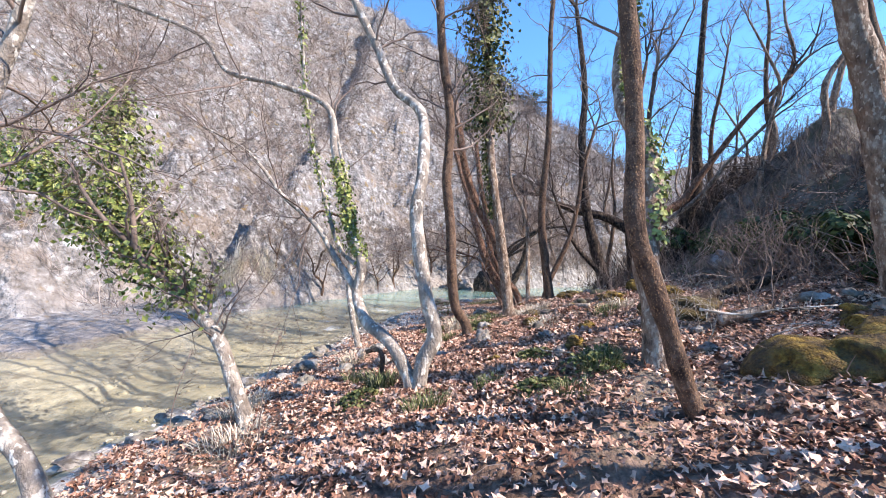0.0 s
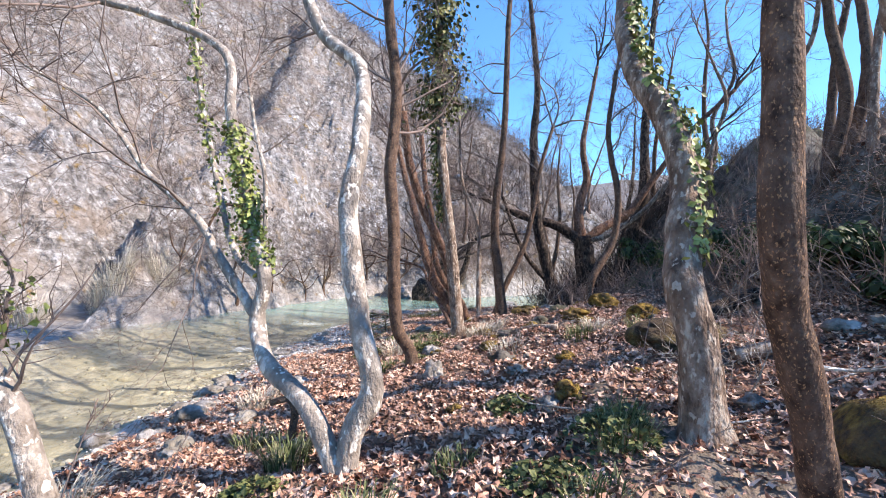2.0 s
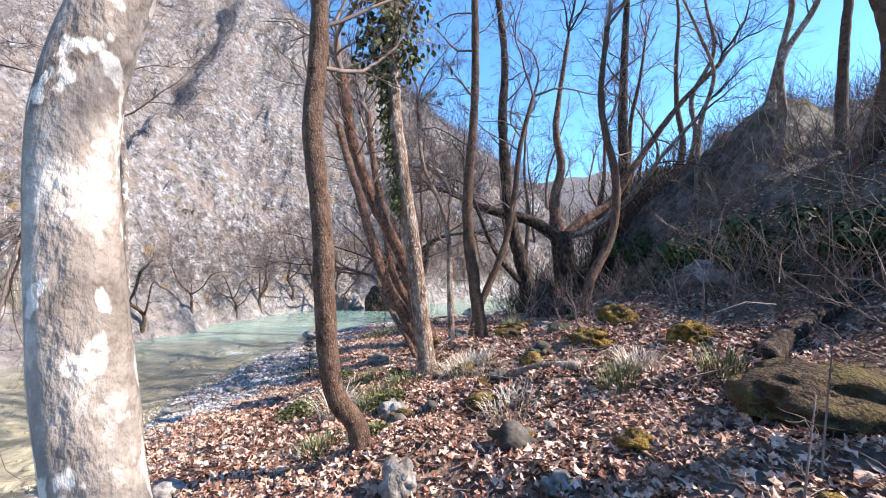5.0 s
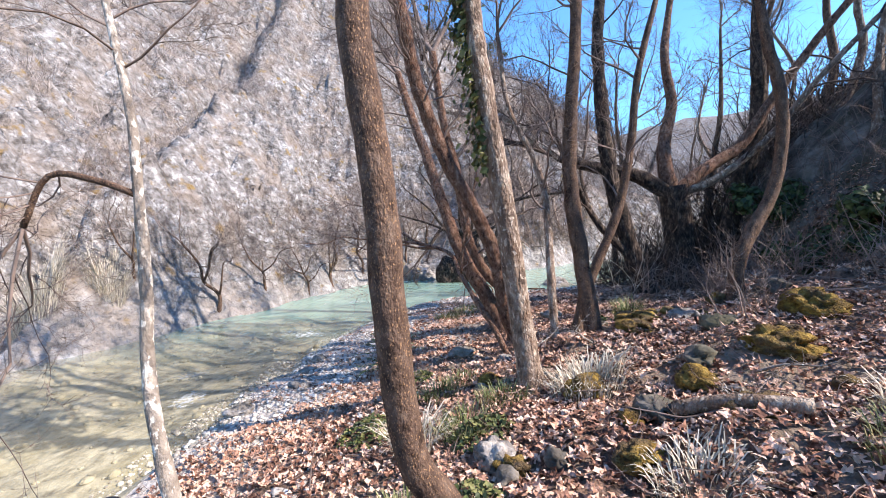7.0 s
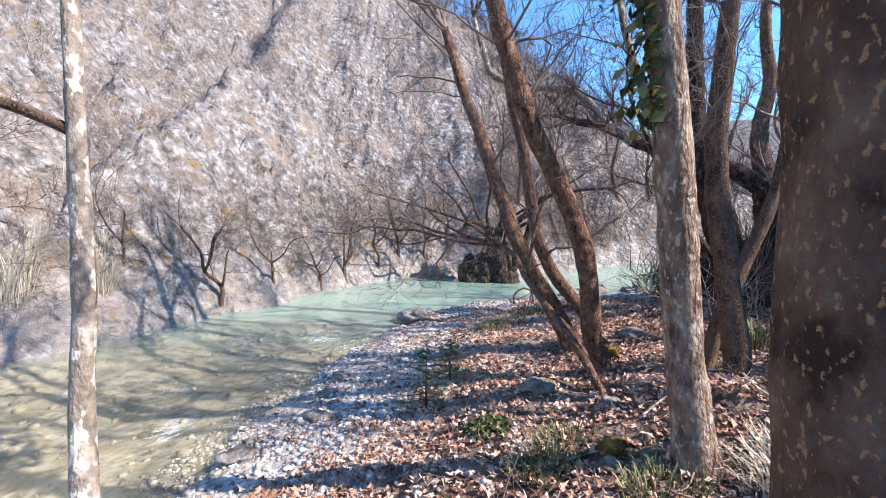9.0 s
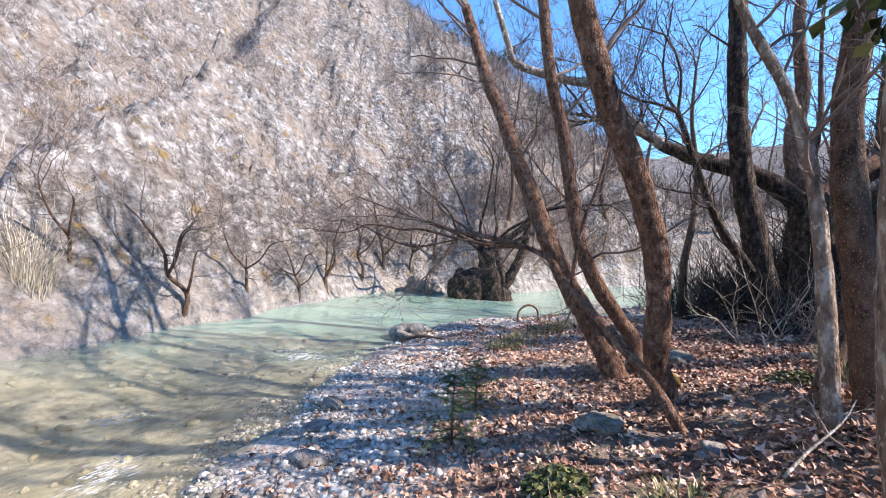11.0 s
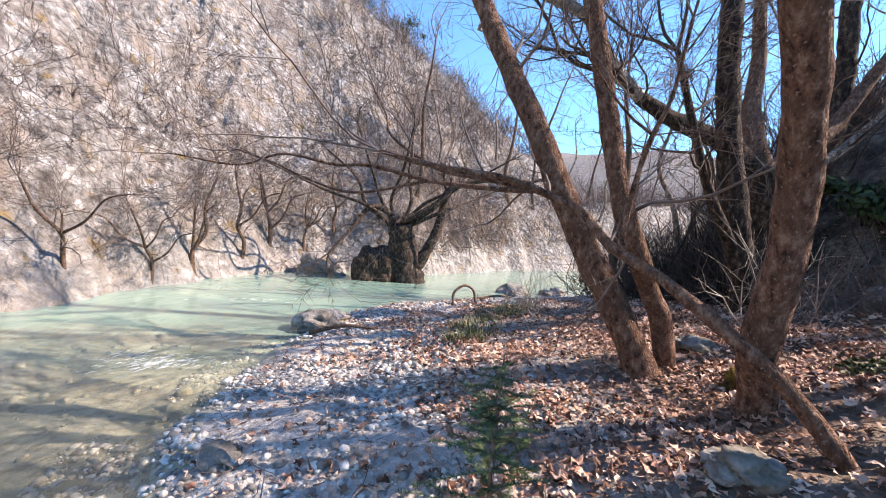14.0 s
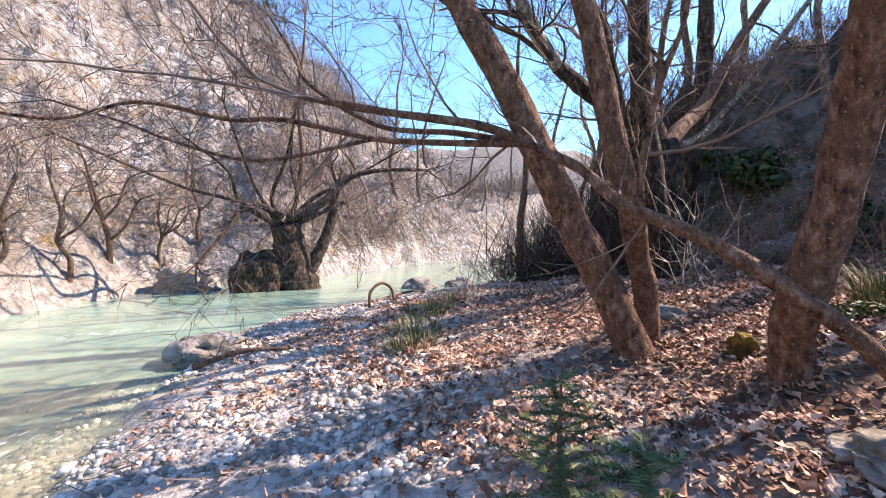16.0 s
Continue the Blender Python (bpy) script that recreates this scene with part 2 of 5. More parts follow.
def water_material():
    m = bpy.data.materials.new("stream_water")
    m.use_nodes = True
    n, l = m.node_tree.nodes, m.node_tree.links
    n.remove(n["Principled BSDF"])
    geo = n.new("ShaderNodeNewGeometry")
    clear = n.new("ShaderNodeBsdfTransparent")
    clear.inputs[0].default_value = (0.98, 0.99, 0.94, 1)
    milk = n.new("ShaderNodeBsdfDiffuse")
    milk.inputs[0].default_value = (0.3, 0.44, 0.37, 1)
    gloss = n.new("ShaderNodeBsdfGlossy")
    gloss.inputs["Roughness"].default_value = 0.06
    sep = n.new("ShaderNodeSeparateXYZ")
    l.new(geo.outputs["Position"], sep.inputs[0])
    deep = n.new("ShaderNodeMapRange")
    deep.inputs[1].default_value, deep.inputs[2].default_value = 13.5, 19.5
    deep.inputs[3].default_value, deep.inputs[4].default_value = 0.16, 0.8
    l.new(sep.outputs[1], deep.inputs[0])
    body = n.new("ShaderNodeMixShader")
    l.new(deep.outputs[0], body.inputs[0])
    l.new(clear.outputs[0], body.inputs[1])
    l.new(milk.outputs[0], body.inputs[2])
    wave = n.new("ShaderNodeTexNoise")
    wave.inputs["Scale"].default_value, wave.inputs["Detail"].default_value = 3.0, 7.0
    mp = n.new("ShaderNodeMapping")
    mp.inputs["Scale"].default_value = (1.6, 0.7, 1)
    l.new(geo.outputs["Position"], mp.inputs[0])
    l.new(mp.outputs[0], wave.inputs[0])
    bp = n.new("ShaderNodeBump")
    bp.inputs["Strength"].default_value, bp.inputs["Distance"].default_value = 0.25, 0.08
    l.new(wave.outputs[0], bp.inputs["Height"])
    fr = n.new("ShaderNodeFresnel")
    fr.inputs["IOR"].default_value = 1.33
    hue = n.new("ShaderNodeMix")
    hue.data_type = "RGBA"
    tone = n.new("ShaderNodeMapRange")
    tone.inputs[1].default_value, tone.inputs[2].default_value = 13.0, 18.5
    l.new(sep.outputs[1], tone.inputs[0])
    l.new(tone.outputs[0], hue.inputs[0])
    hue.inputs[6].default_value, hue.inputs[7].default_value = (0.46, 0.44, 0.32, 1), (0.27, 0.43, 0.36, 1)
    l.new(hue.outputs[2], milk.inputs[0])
    for s in (gloss, milk, fr):
        l.new(bp.outputs[0], s.inputs["Normal"])
    top = n.new("ShaderNodeMixShader")
    l.new(fr.outputs[0], top.inputs[0])
    l.new(body.outputs[0], top.inputs[1])
    l.new(gloss.outputs[0], top.inputs[2])
    l.new(top.outputs[0], n["Material Output"].inputs[0])
    return m


M_WATER = water_material()
M_FOAM = material("white_water", [(0.6, 0.66, 0.7), (0.8, 0.84, 0.86)], 8, 0.35, 0)
M_FOAM.node_tree.nodes["Principled BSDF"].inputs["Alpha"].default_value = 0.5
M_BED = material("stream_bed", [(0.18, 0.168, 0.13), (0.38, 0.36, 0.28), (0.51, 0.485, 0.385)], 4, 0.9, 0.6, 14, second=(0.28, 0.26, 0.17), two_scale=1.1)


def add_gravel(m):
    """Pale gravel where the land's own 'gravel' value says so."""
    n, l = m.node_tree.nodes, m.node_tree.links
    b = n["Principled BSDF"]
    old = b.inputs["Base Color"].links[0].from_socket
    vo = n.new("ShaderNodeTexVoronoi")
    vo.inputs["Scale"].default_value = 24
    l.new(n["Geometry"].outputs["Position"], vo.inputs["Vector"])
    r = n.new("ShaderNodeValToRGB")
    r.color_ramp.elements[0].color, r.color_ramp.elements[1].color = (0.27, 0.24, 0.21, 1), (0.6, 0.57, 0.54, 1)
    l.new(vo.outputs["Color"], r.inputs[0])
    at = n.new("ShaderNodeAttribute")
    at.attribute_name = "gravel"
    mx = n.new("ShaderNodeMix")
    mx.data_type = "RGBA"
    l.new(at.outputs["Fac"], mx.inputs[0])
    l.new(old, mx.inputs[6])
    l.new(r.outputs[0], mx.inputs[7])
    l.new(mx.outputs[2], b.inputs["Base Color"])


add_gravel(M_GROUND)

# ---- land ----
WATER = -0.95
NEAR_SHORE = [(-5.5, -30), (-4.3, 0), (-3.9, 4), (-3.35, 6.8), (-2.7, 9), (-2.3, 11.5), (-1.5, 14.9), (-0.5, 16.8), (0.4, 18.5), (1.8, 19.6), (3.5, 19.9), (6, 20.4), (12, 21.3), (60, 26)]
FAR_SHORE = [(-60, 0), (-12, 7.6), (-9.0, 8.8), (-8.3, 12.0), (-7.6, 15.6), (-6.2, 17.6), (-4.8, 19.8), (-2.6, 23.3), (-0.6, 26.4), (1.5, 27.3), (3.4, 26.2), (6, 26.4), (9.7, 29), (17, 31), (60, 36)]


def side(line, x, y):
    """Signed distance to a shoreline, positive to the right of its direction."""
    best, sign = np.full(x.shape, 1e9), np.zeros(x.shape)
    for (ax, ay), (bx, by) in zip(line, line[1:]):
        dx, dy = bx - ax, by - ay
        t = np.clip(((x - ax) * dx + (y - ay) * dy) / (dx * dx + dy * dy), 0, 1)
        d = np.hypot(x - ax - t * dx, y - ay - t * dy)
        s = np.sign((x - ax) * dy - (y - ay) * dx)
        hit = d < best - 1e-9
        best, sign = np.where(hit, d, best), np.where(hit, s, sign)
    return best * sign


def smooth(a, b, v):
    t = np.clip((np.asarray(v, float) - a) / (b - a), 0, 1)
    return t * t * (3 - 2 * t)


_rng = np.random.RandomState(5)
_lattice = _rng.rand(256, 256)


def fuzz(x, y, scale, octaves=4):
    """Value noise about zero."""
    total, amp = np.zeros(np.shape(x)), 1.0
    for o in range(octaves):
        u, v = x * scale + 17.3 * o, y * scale + 9.1 * o
        i, j = np.floor(u).astype(int), np.floor(v).astype(int)
        fu, fv = u - i, v - j
        fu, fv = fu * fu * (3 - 2 * fu), fv * fv * (3 - 2 * fv)
        a, b = _lattice[i % 256, j % 256], _lattice[(i + 1) % 256, j % 256]
        c, d = _lattice[i % 256, (j + 1) % 256], _lattice[(i + 1) % 256, (j + 1) % 256]
        total = total + amp * ((a * (1 - fu) + b * fu) * (1 - fv) + (c * (1 - fu) + d * fu) * fv - 0.5)
        amp, scale = amp * 0.5, scale * 2.03
    return total


def land(x, y):
    """Height, distance inland on the near bank, distance up the far bank."""
    x, y = np.asarray(x, float), np.asarray(y, float)
    dn, df = side(NEAR_SHORE, x, y), -side(FAR_SHORE, x, y)
    dn = dn + 0.35 * fuzz(x, y, 0.9, 3)
    df = df + 0.9 * fuzz(x, y, 0.55, 4)
    k = 0.215 - 0.085 * smooth(9.5, 12.5, y)
    near = WATER + 0.06 + 0.16 * np.minimum(dn, 0.5) + k * np.maximum(dn - 0.5, 0) + 0.17 * smooth(0, 1, dn) * fuzz(x, y, 1.1, 4) + 0.2 * smooth(3.2, 4.6, dn) * smooth(12.5, 11, y) * np.maximum(fuzz(x, y, 2.1, 3) - 0.05, 0)
    near = near - 0.1 * smooth(8, 14, np.abs(dn)) * np.maximum(dn - 8, 0)
    foot = np.clip(7.1 + 0.16 * (y - 8), 7.0, 9)
    up = np.maximum(x - foot, 0) * smooth(2, 7, dn)
    # The 2.7 term is unseen added height that shades the right foreground.
    rise = (3.3 + 1.6 * smooth(9.5, 12, y) + 1.2 * smooth(12, 18, y) + 2.7 * smooth(4, 1, y)) * (1 - np.exp(-up / 1.9))
    near = near + rise + smooth(0.3, 3, up) * (1.6 * fuzz(x, y, 0.25, 6) + 1.1 * np.abs(fuzz(x, y, 0.9, 4)))
    cap = np.clip(29 - 1.05 * x, 5.5, 48) + 2.5 * fuzz(x, y, 0.09, 3)
    beach = 3.4 * smooth(-7.8, -9.8, x)
    wall = np.maximum(df - beach, 0)
    climb = 0.1 * np.minimum(df, beach + 0.3) + 1.75 * np.minimum(wall, 2.0) + 1.2 * np.maximum(wall - 2.0, 0)
    climb = np.where(climb < cap * 0.75, climb, cap * 0.75 + cap * 0.25 * (1 - np.exp(-np.maximum(climb - cap * 0.75, 0) / (cap * 0.25))))
    far = WATER + climb + smooth(0.1, 2, wall) * (1 - 0.6 * smooth(-5, 1, x)) * (1.5 * fuzz(x, y, 0.4, 6) + 1.3 * np.abs(fuzz(x * 0.5 + y * 0.9, y * 0.4 - x * 0.9, 0.8, 5)) - 1.0 * np.abs(fuzz(x, y, 1.9, 4)) + 0.45 * np.abs(np.mod(0.9 * climb + 0.35 * x + 0.8 * fuzz(x, y, 0.5, 3), 1.3) - 0.65))
    r = np.hypot(x, y)
    away = smooth(70, 130, r) * (34 + 14 * fuzz(x, y, 0.02, 4)) - 8
    far, near = np.maximum(far, away), np.maximum(near, away * smooth(20, 80, x) - 8 * smooth(80, 20, x))
    inside = np.minimum(-dn, -df)
    bed = WATER - 0.1 - 0.13 * np.clip(inside, 0, 5) + 0.06 * fuzz(x, y, 1.4, 3)
    shelf = smooth(0.0, 0.35, -dn)
    z = np.where(dn >= 0, near, np.where(df >= 0, far, bed))
    z = np.where((dn < 0) & (df < 0) & (-dn < 0.35), (WATER + 0.06) * (1 - shelf) + bed * shelf, z)
    return z, dn, df


def ground_z(x, y):
    return float(land(np.array([x]), np.array([y]))[0][0])


def steps(marks):
    out = []
    for a, b, s in marks:
        out.extend(np.arange(a, b - 1e-6, s))
    return np.array(out + [marks[-1][1]])


def mesh_object(name, verts, faces, mat, shade=True, parent=None):
    me = bpy.data.meshes.new(name)
    me.from_pydata(verts, [], faces)
    me.materials.append(mat)
    if shade:
        me.polygons.foreach_set("use_smooth", np.ones(len(me.polygons), bool))
    me.update()
    ob = new(name, me)
    if parent is not None:
        ob.parent = parent
    return ob


XS = steps([(-600, -100, 50), (-100, -40, 6), (-40, -14, 1.0), (-14, -6, 0.2), (-6, 9, 0.13), (9, 15, 0.22), (15, 18, 0.5), (18, 50, 1.3), (50, 150, 6), (150, 700, 50)])
YS = steps([(-500, -60, 40), (-60, -10, 5), (-10, -1, 0.7), (-1, 20, 0.13), (20, 34, 0.2), (34, 60, 0.8), (60, 160, 5), (160, 900, 60)])
GX, GY = np.meshgrid(XS, YS, indexing="ij")
GZ, GN, GF = land(GX, GY)
NX, NY = GX.shape
quads = (np.arange(NX - 1)[:, None] * NY + np.arange(NY - 1)[None, :])
quads = np.stack([quads, quads + NY, quads + NY + 1, quads + 1], -1).reshape(-1, 4)
all_verts = np.stack([GX, GY, GZ], -1).reshape(-1, 3)
zone = np.zeros((NX, NY), int)
zone[(GN < 0) & (GF < 0)] = 1
zone[(GN < 0) & (GF >= 0)] = 3
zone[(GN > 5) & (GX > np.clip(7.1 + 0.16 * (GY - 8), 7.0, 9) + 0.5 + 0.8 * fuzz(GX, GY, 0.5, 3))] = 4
qz = zone.reshape(-1)[quads].max(1)


def land_piece(name, which, mat, label, category):
    sel = quads[np.isin(qz, which)]
    used, inv = np.unique(sel, return_inverse=True)
    ob = mesh_object(name, all_verts[used].tolist(), inv.reshape(-1, 4).tolist(), mat)
    return tagged(ob, label, category, kind="structure")


bank = land_piece("ground", [0], M_GROUND, "woodland floor of leaf mould running into pale gravel", "ground")
co = np.empty(len(bank.data.vertices) * 3)
bank.data.vertices.foreach_get("co", co)
co = co.reshape(-1, 3)
stony = 1 - smooth(0.7, 1.5, land(co[:, 0], co[:, 1])[1] / (1.1 + 2.2 * smooth(9, 14, co[:, 1]) + 1.4 * fuzz(co[:, 0], co[:, 1], 0.9, 4)))
bank.data.attributes.new("gravel", "FLOAT", "POINT").data.foreach_set("value", stony.astype(np.float32))
land_piece("stream_bed", [1], M_BED, "sandy pebble bed under shallow clear water", "stream bed")
land_piece("rocky_hillside", [3], M_ROCK, "steep sunlit limestone hillside with dry scrub", "hillside")
# The right-hand slope gets the rock whose colour already holds shade.
land_piece("shaded_cliff", [4], M_CLIFF, "steep rocky slope, coloured dark for shade, above the wood", "cliff")

wx, wy = np.meshgrid(np.arange(-70, 70.1, 1.0), np.arange(-40, 40.1, 1.0), indexing="ij")
wq = np.arange(wx.shape[0] - 1)[:, None] * wx.shape[1] + np.arange(wx.shape[1] - 1)[None, :]
wq = np.stack([wq, wq + wx.shape[1], wq + wx.shape[1] + 1, wq + 1], -1).reshape(-1, 4)
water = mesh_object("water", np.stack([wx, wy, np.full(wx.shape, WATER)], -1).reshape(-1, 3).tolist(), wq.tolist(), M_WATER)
water.visible_shadow = False
tagged(water, "clear turquoise stream water with light ripples", "stream", kind="structure")


# ---- tree building ----
class Heap:
    """Vertices and faces gathered for one mesh."""

    def __init__(self):
        self.v, self.f = [], []

    def tube(self, pts, radii, sides, cap=True, rough=0.0):
        pts = [Vector(p) for p in pts]
        start = len(self.v)
        side_v = None
        for i, p in enumerate(pts):
            d = (pts[min(i + 1, len(pts) - 1)] - pts[max(i - 1, 0)]).normalized()
            if side_v is None:
                side_v = d.orthogonal().normalized()
            side_v = (side_v - d * side_v.dot(d)).normalized()
            up = d.cross(side_v)
            for k in range(sides):
                a = 2 * math.pi * k / sides
                rr = radii[i]
                if rough:
                    q = p + side_v * math.cos(a) * 0.1 + up * math.sin(a) * 0.1
                    rr *= 1 + rough * noise.noise(q * 4.0) + rough * 0.5 * noise.noise(q * 11.0)
                self.v.append(p + (side_v * math.cos(a) + up * math.sin(a)) * rr)
        for i in range(len(pts) - 1):
            for k in range(sides):
                a, b = start + i * sides + k, start + i * sides + (k + 1) % sides
                self.f.append((a, b, b + sides, a + sides))
        if cap:
            self.f.append(tuple(start + (len(pts) - 1) * sides + k for k in range(sides)))
            self.f.append(tuple(start + k for k in reversed(range(sides))))

    def make(self, name, mat, parent=None, shade=True):
        return mesh_object(name, self.v, self.f, mat, shade, parent)


def spline(pts, step):
    """A smooth line through control points, with even steps."""
    p = [Vector(q) for q in pts]
    p = [2 * p[0] - p[1]] + p + [2 * p[-1] - p[-2]]
    out, along = [], []
    for i in range(1, len(p) - 2):
        a, b, c, d = p[i - 1:i + 3]
        n = max(2, int((c - b).length / step))
        for k in range(n):
            t = k / n
            out.append(0.5 * (2 * b + (c - a) * t + (2 * a - 5 * b + 4 * c - d) * t * t + (3 * b - a - 3 * c + d) * t ** 3))
            along.append((i - 1 + t) / (len(p) - 3))
    return out + [p[-2]], along + [1.0]


def wander(rng, p, d, length, n, bend, lift):
    pts, p, d = [p.copy()], p.copy(), d.normalized()
    for _ in range(n):
        d = (d + Vector((rng.gauss(0, bend), rng.gauss(0, bend), rng.gauss(0, bend) + lift))).normalized()
        p = p + d * (length / n)
        pts.append(p.copy())
    return pts


def sprout(rng, heap, p, d, length, r, level, lift=0.05, bend=0.22):
    """A bare branch with finer ones on it."""
    n = 7 if level >= 2 else (4 if level == 1 else 3)
    pts = wander(rng, p, d, length, n, bend, lift)
    sides = 7 if r > 0.03 else (5 if r > 0.015 else 3)
    heap.tube(pts, [r * (1 - 0.75 * i / n) for i in range(n + 1)], sides, cap=False)
    if level <= 0:
        return
    count = {3: 6, 2: 6, 1: 6}[level]
    for c in range(count):
        i = 1 + int((n - 1) * (c + rng.random()) / count)
        q, ax = pts[i], (pts[i] - pts[i - 1]).normalized()
        o = Vector((rng.gauss(0, 1), rng.gauss(0, 1), rng.gauss(0, 1) + 0.2))
        o = (o - ax * o.dot(ax)).normalized()
        sprout(rng, heap, q, ax * 0.75 + o * rng.uniform(0.5, 1.0), length * rng.uniform(0.35, 0.6), max(0.0028, r * rng.uniform(0.35, 0.5) * (1 - 0.4 * i / n)), level - 1, lift, bend)


def leaf_at(heap, rng, p, normal, size, long=1.3):
    """A folded five-cornered leaf."""
    n = normal.normalized()
    u = Vector((rng.gauss(0, 1), rng.gauss(0, 1), rng.gauss(0, 1)))
    u = (u - n * u.dot(n)).normalized()
    w = n.cross(u)
    s, b = size, len(heap.v)
    heap.v += [p - u * s * 0.5 * long, p + w * s * 0.5 - u * s * 0.1 + n * s * 0.12, p + u * s * 0.5 * long + n * s * 0.05, p - w * s * 0.5 - u * s * 0.1 + n * s * 0.12]
    heap.f += [(b, b + 1, b + 2), (b, b + 2, b + 3)]


def ivy_on(rng, pts, lo, hi, count, spread, size, parent, name="ivy", bias=Vector((0, 0, 0)), mat=None):
    heap = Heap()
    line, along = spline(pts, 0.05)
    part_line = [q for q, a in zip(line, along) if lo <= a <= hi]
    for _ in range(count):
        q = rng.choice(part_line)
        o = Vector((rng.gauss(0, 1), rng.gauss(0, 1), rng.gauss(0, 0.6))).normalized() + bias
        leaf_at(heap, rng, q + o.normalized() * abs(rng.gauss(0.6, 0.35)) * spread, o + Vector((rng.gauss(0, 0.5), rng.gauss(0, 0.5), 0.4 + rng.gauss(0, 0.4))), size * rng.uniform(0.6, 1.3))
    ob = heap.make(name, mat or M_IVY, parent, shade=False)
    return tagged(ob, "green ivy leaves climbing the bark", kind="stuff")


WAY = [(0, -1), (-0.1, 1.2), (0.05, 2.6), (0.4, 4.7), (0.1, 5.5), (-0.35, 6.7), (-0.6, 7.8), (-0.9, 8.6), (-1.0, 9.5), (-1.3, 10.5), (-1.35, 11.6), (-0.6, 12.6)]


def on_the_way(heap, wide=1.15):
    """Whether a branch would hang into the footpath."""
    v = np.array([q[:] for q in heap.v])
    v = v[v[:, 2] < 3.3]
    return len(v) > 0 and float(np.abs(side(WAY, v[:, 0], v[:, 1])).min()) < wide


def tree(label, limbs, mat, seed, shoots=14, reach=1.6, start=0.35, level=3, category="tree", name="plane_tree", lift=0.06, root=1.5):
    """A bare tree. limbs: (control points, first radius, last radius); the first is the trunk. Shoots grow from all limbs."""
    rng = random.Random(seed)
    base = Vector(limbs[0][0][0])
    thing = new(name)
    tagged(thing, label, category)
    # Trees painted dark for shade get twigs darkened the same way.
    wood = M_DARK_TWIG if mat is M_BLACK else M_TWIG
    for k, (pts, r0, r1, *other) in enumerate(limbs):
        line, along = spline(pts, 0.09)
        radii = [r0 + (r1 - r0) * a for a in along]
        if k == 0 and root:
            length = 0.0
            for i in range(len(line)):
                length += (line[i] - line[i - 1]).length if i else 0
                radii[i] *= 1 + (root - 1) * math.exp(-length / 0.16)
            line.insert(0, line[0] - Vector((0, 0, 0.3)))
            radii.insert(0, radii[0] * 1.1)
            along.insert(0, 0)
        heap = Heap()
        heap.tube(line, radii, 14 if r0 > 0.06 else 9, rough=0.16)
        heap.make("trunk" if k == 0 else "limb", other[0] if other else mat, thing)
        n = max(min(3, shoots), int(shoots * (1 if k == 0 else 0.7)))
        for s in range(n):
            a = start + (1 - start) * (s + rng.random()) / n if k == 0 else 0.25 + 0.75 * (s + rng.random()) / n
            i = min(len(line) - 1, int(a * len(line)))
            ax = (line[i] - line[i - 1]).normalized()
            o = Vector((rng.gauss(0, 1), rng.gauss(0, 1), rng.gauss(0, 0.7)))
            o = (o - ax * o.dot(ax)).normalized()
            lv = level if rng.random() < 0.45 else level - 1
            twigs = Heap()
            sprout(rng, twigs, line[i], o + ax * 0.5, reach * rng.uniform(0.5, 1.15), min(radii[i] * 0.4, 0.007 + 0.012 * rng.random() + 0.004 * reach), lv, lift)
            if not on_the_way(twigs):
                twigs.make("branch", wood, thing)
        tip = line[-1]
        for s in range(0 if r1 > 0.2 else 3):
            d = (line[-1] - line[-3]).normalized() + Vector((rng.gauss(0, 0.3), rng.gauss(0, 0.3), rng.gauss(0, 0.2)))
            twigs = Heap()
            sprout(rng, twigs, tip, d, reach * rng.uniform(0.9, 1.6), min(r1 * 0.7, 0.05), level, lift)
            twigs.make("branch", wood, thing)
    return thing


# ---- trees on the near bank ----
fork_stem = [(-0.28, 4.5, -0.5), (-0.22, 4.5, 0.15), (-0.08, 4.5, 0.5), (-0.2, 4.6, 1.0), (-0.3, 4.68, 1.62), (-0.32, 4.75, 2.0), (-0.26, 4.9, 2.5), (-0.33, 5.5, 3.35), (-0.75, 5.9, 3.85), (-1.05, 6.2, 4.55), (-1.45, 6.4, 5.4), (-1.7, 6.5, 6.2)]
fork_left = [(-0.3, 4.5, -0.25), (-0.36, 4.52, 0.0), (-0.58, 4.65, 0.35), (-0.95, 5.0, 0.57), (-1.13, 5.3, 0.88), (-1.06, 5.25, 1.26), (-1.22, 5.43, 1.63), (-1.35, 5.47, 2.17), (-1.54, 5.63, 2.82), (-1.72, 5.88, 3.54), (-2.55, 6.1, 3.95), (-3.39, 6.25, 4.2), (-3.96, 6.41, 4.86), (-5.56, 6.72, 5.55)]
fork_low = [(-1.12, 5.28, 0.9), (-1.48, 5.41, 1.39), (-1.75, 5.51, 1.78), (-2.3, 5.72, 2.22), (-2.93, 6.02, 2.89), (-3.67, 6.12, 3.29)]
fork_ivied = [(-1.06, 5.25, 1.2), (-1.48, 5.72, 1.5), (-1.85, 6.11, 2.41), (-2.15, 6.31, 3.59), (-2.38, 6.51, 5.48), (-2.52, 6.61, 6.47)]
t = tree("pale forked plane tree with ivy on one stem", [(fork_stem, 0.095, 0.055), (fork_left, 0.085, 0.03), (fork_low, 0.05, 0.015), (fork_ivied, 0.035, 0.02)], M_PALE, 1, 17, 2.0)
ivy_on(random.Random(2), fork_left, 0.41, 0.6, 2400, 0.12, 0.038, t)
ivy_on(random.Random(3), fork_ivied, 0.2, 1.0, 600, 0.09, 0.045, t)
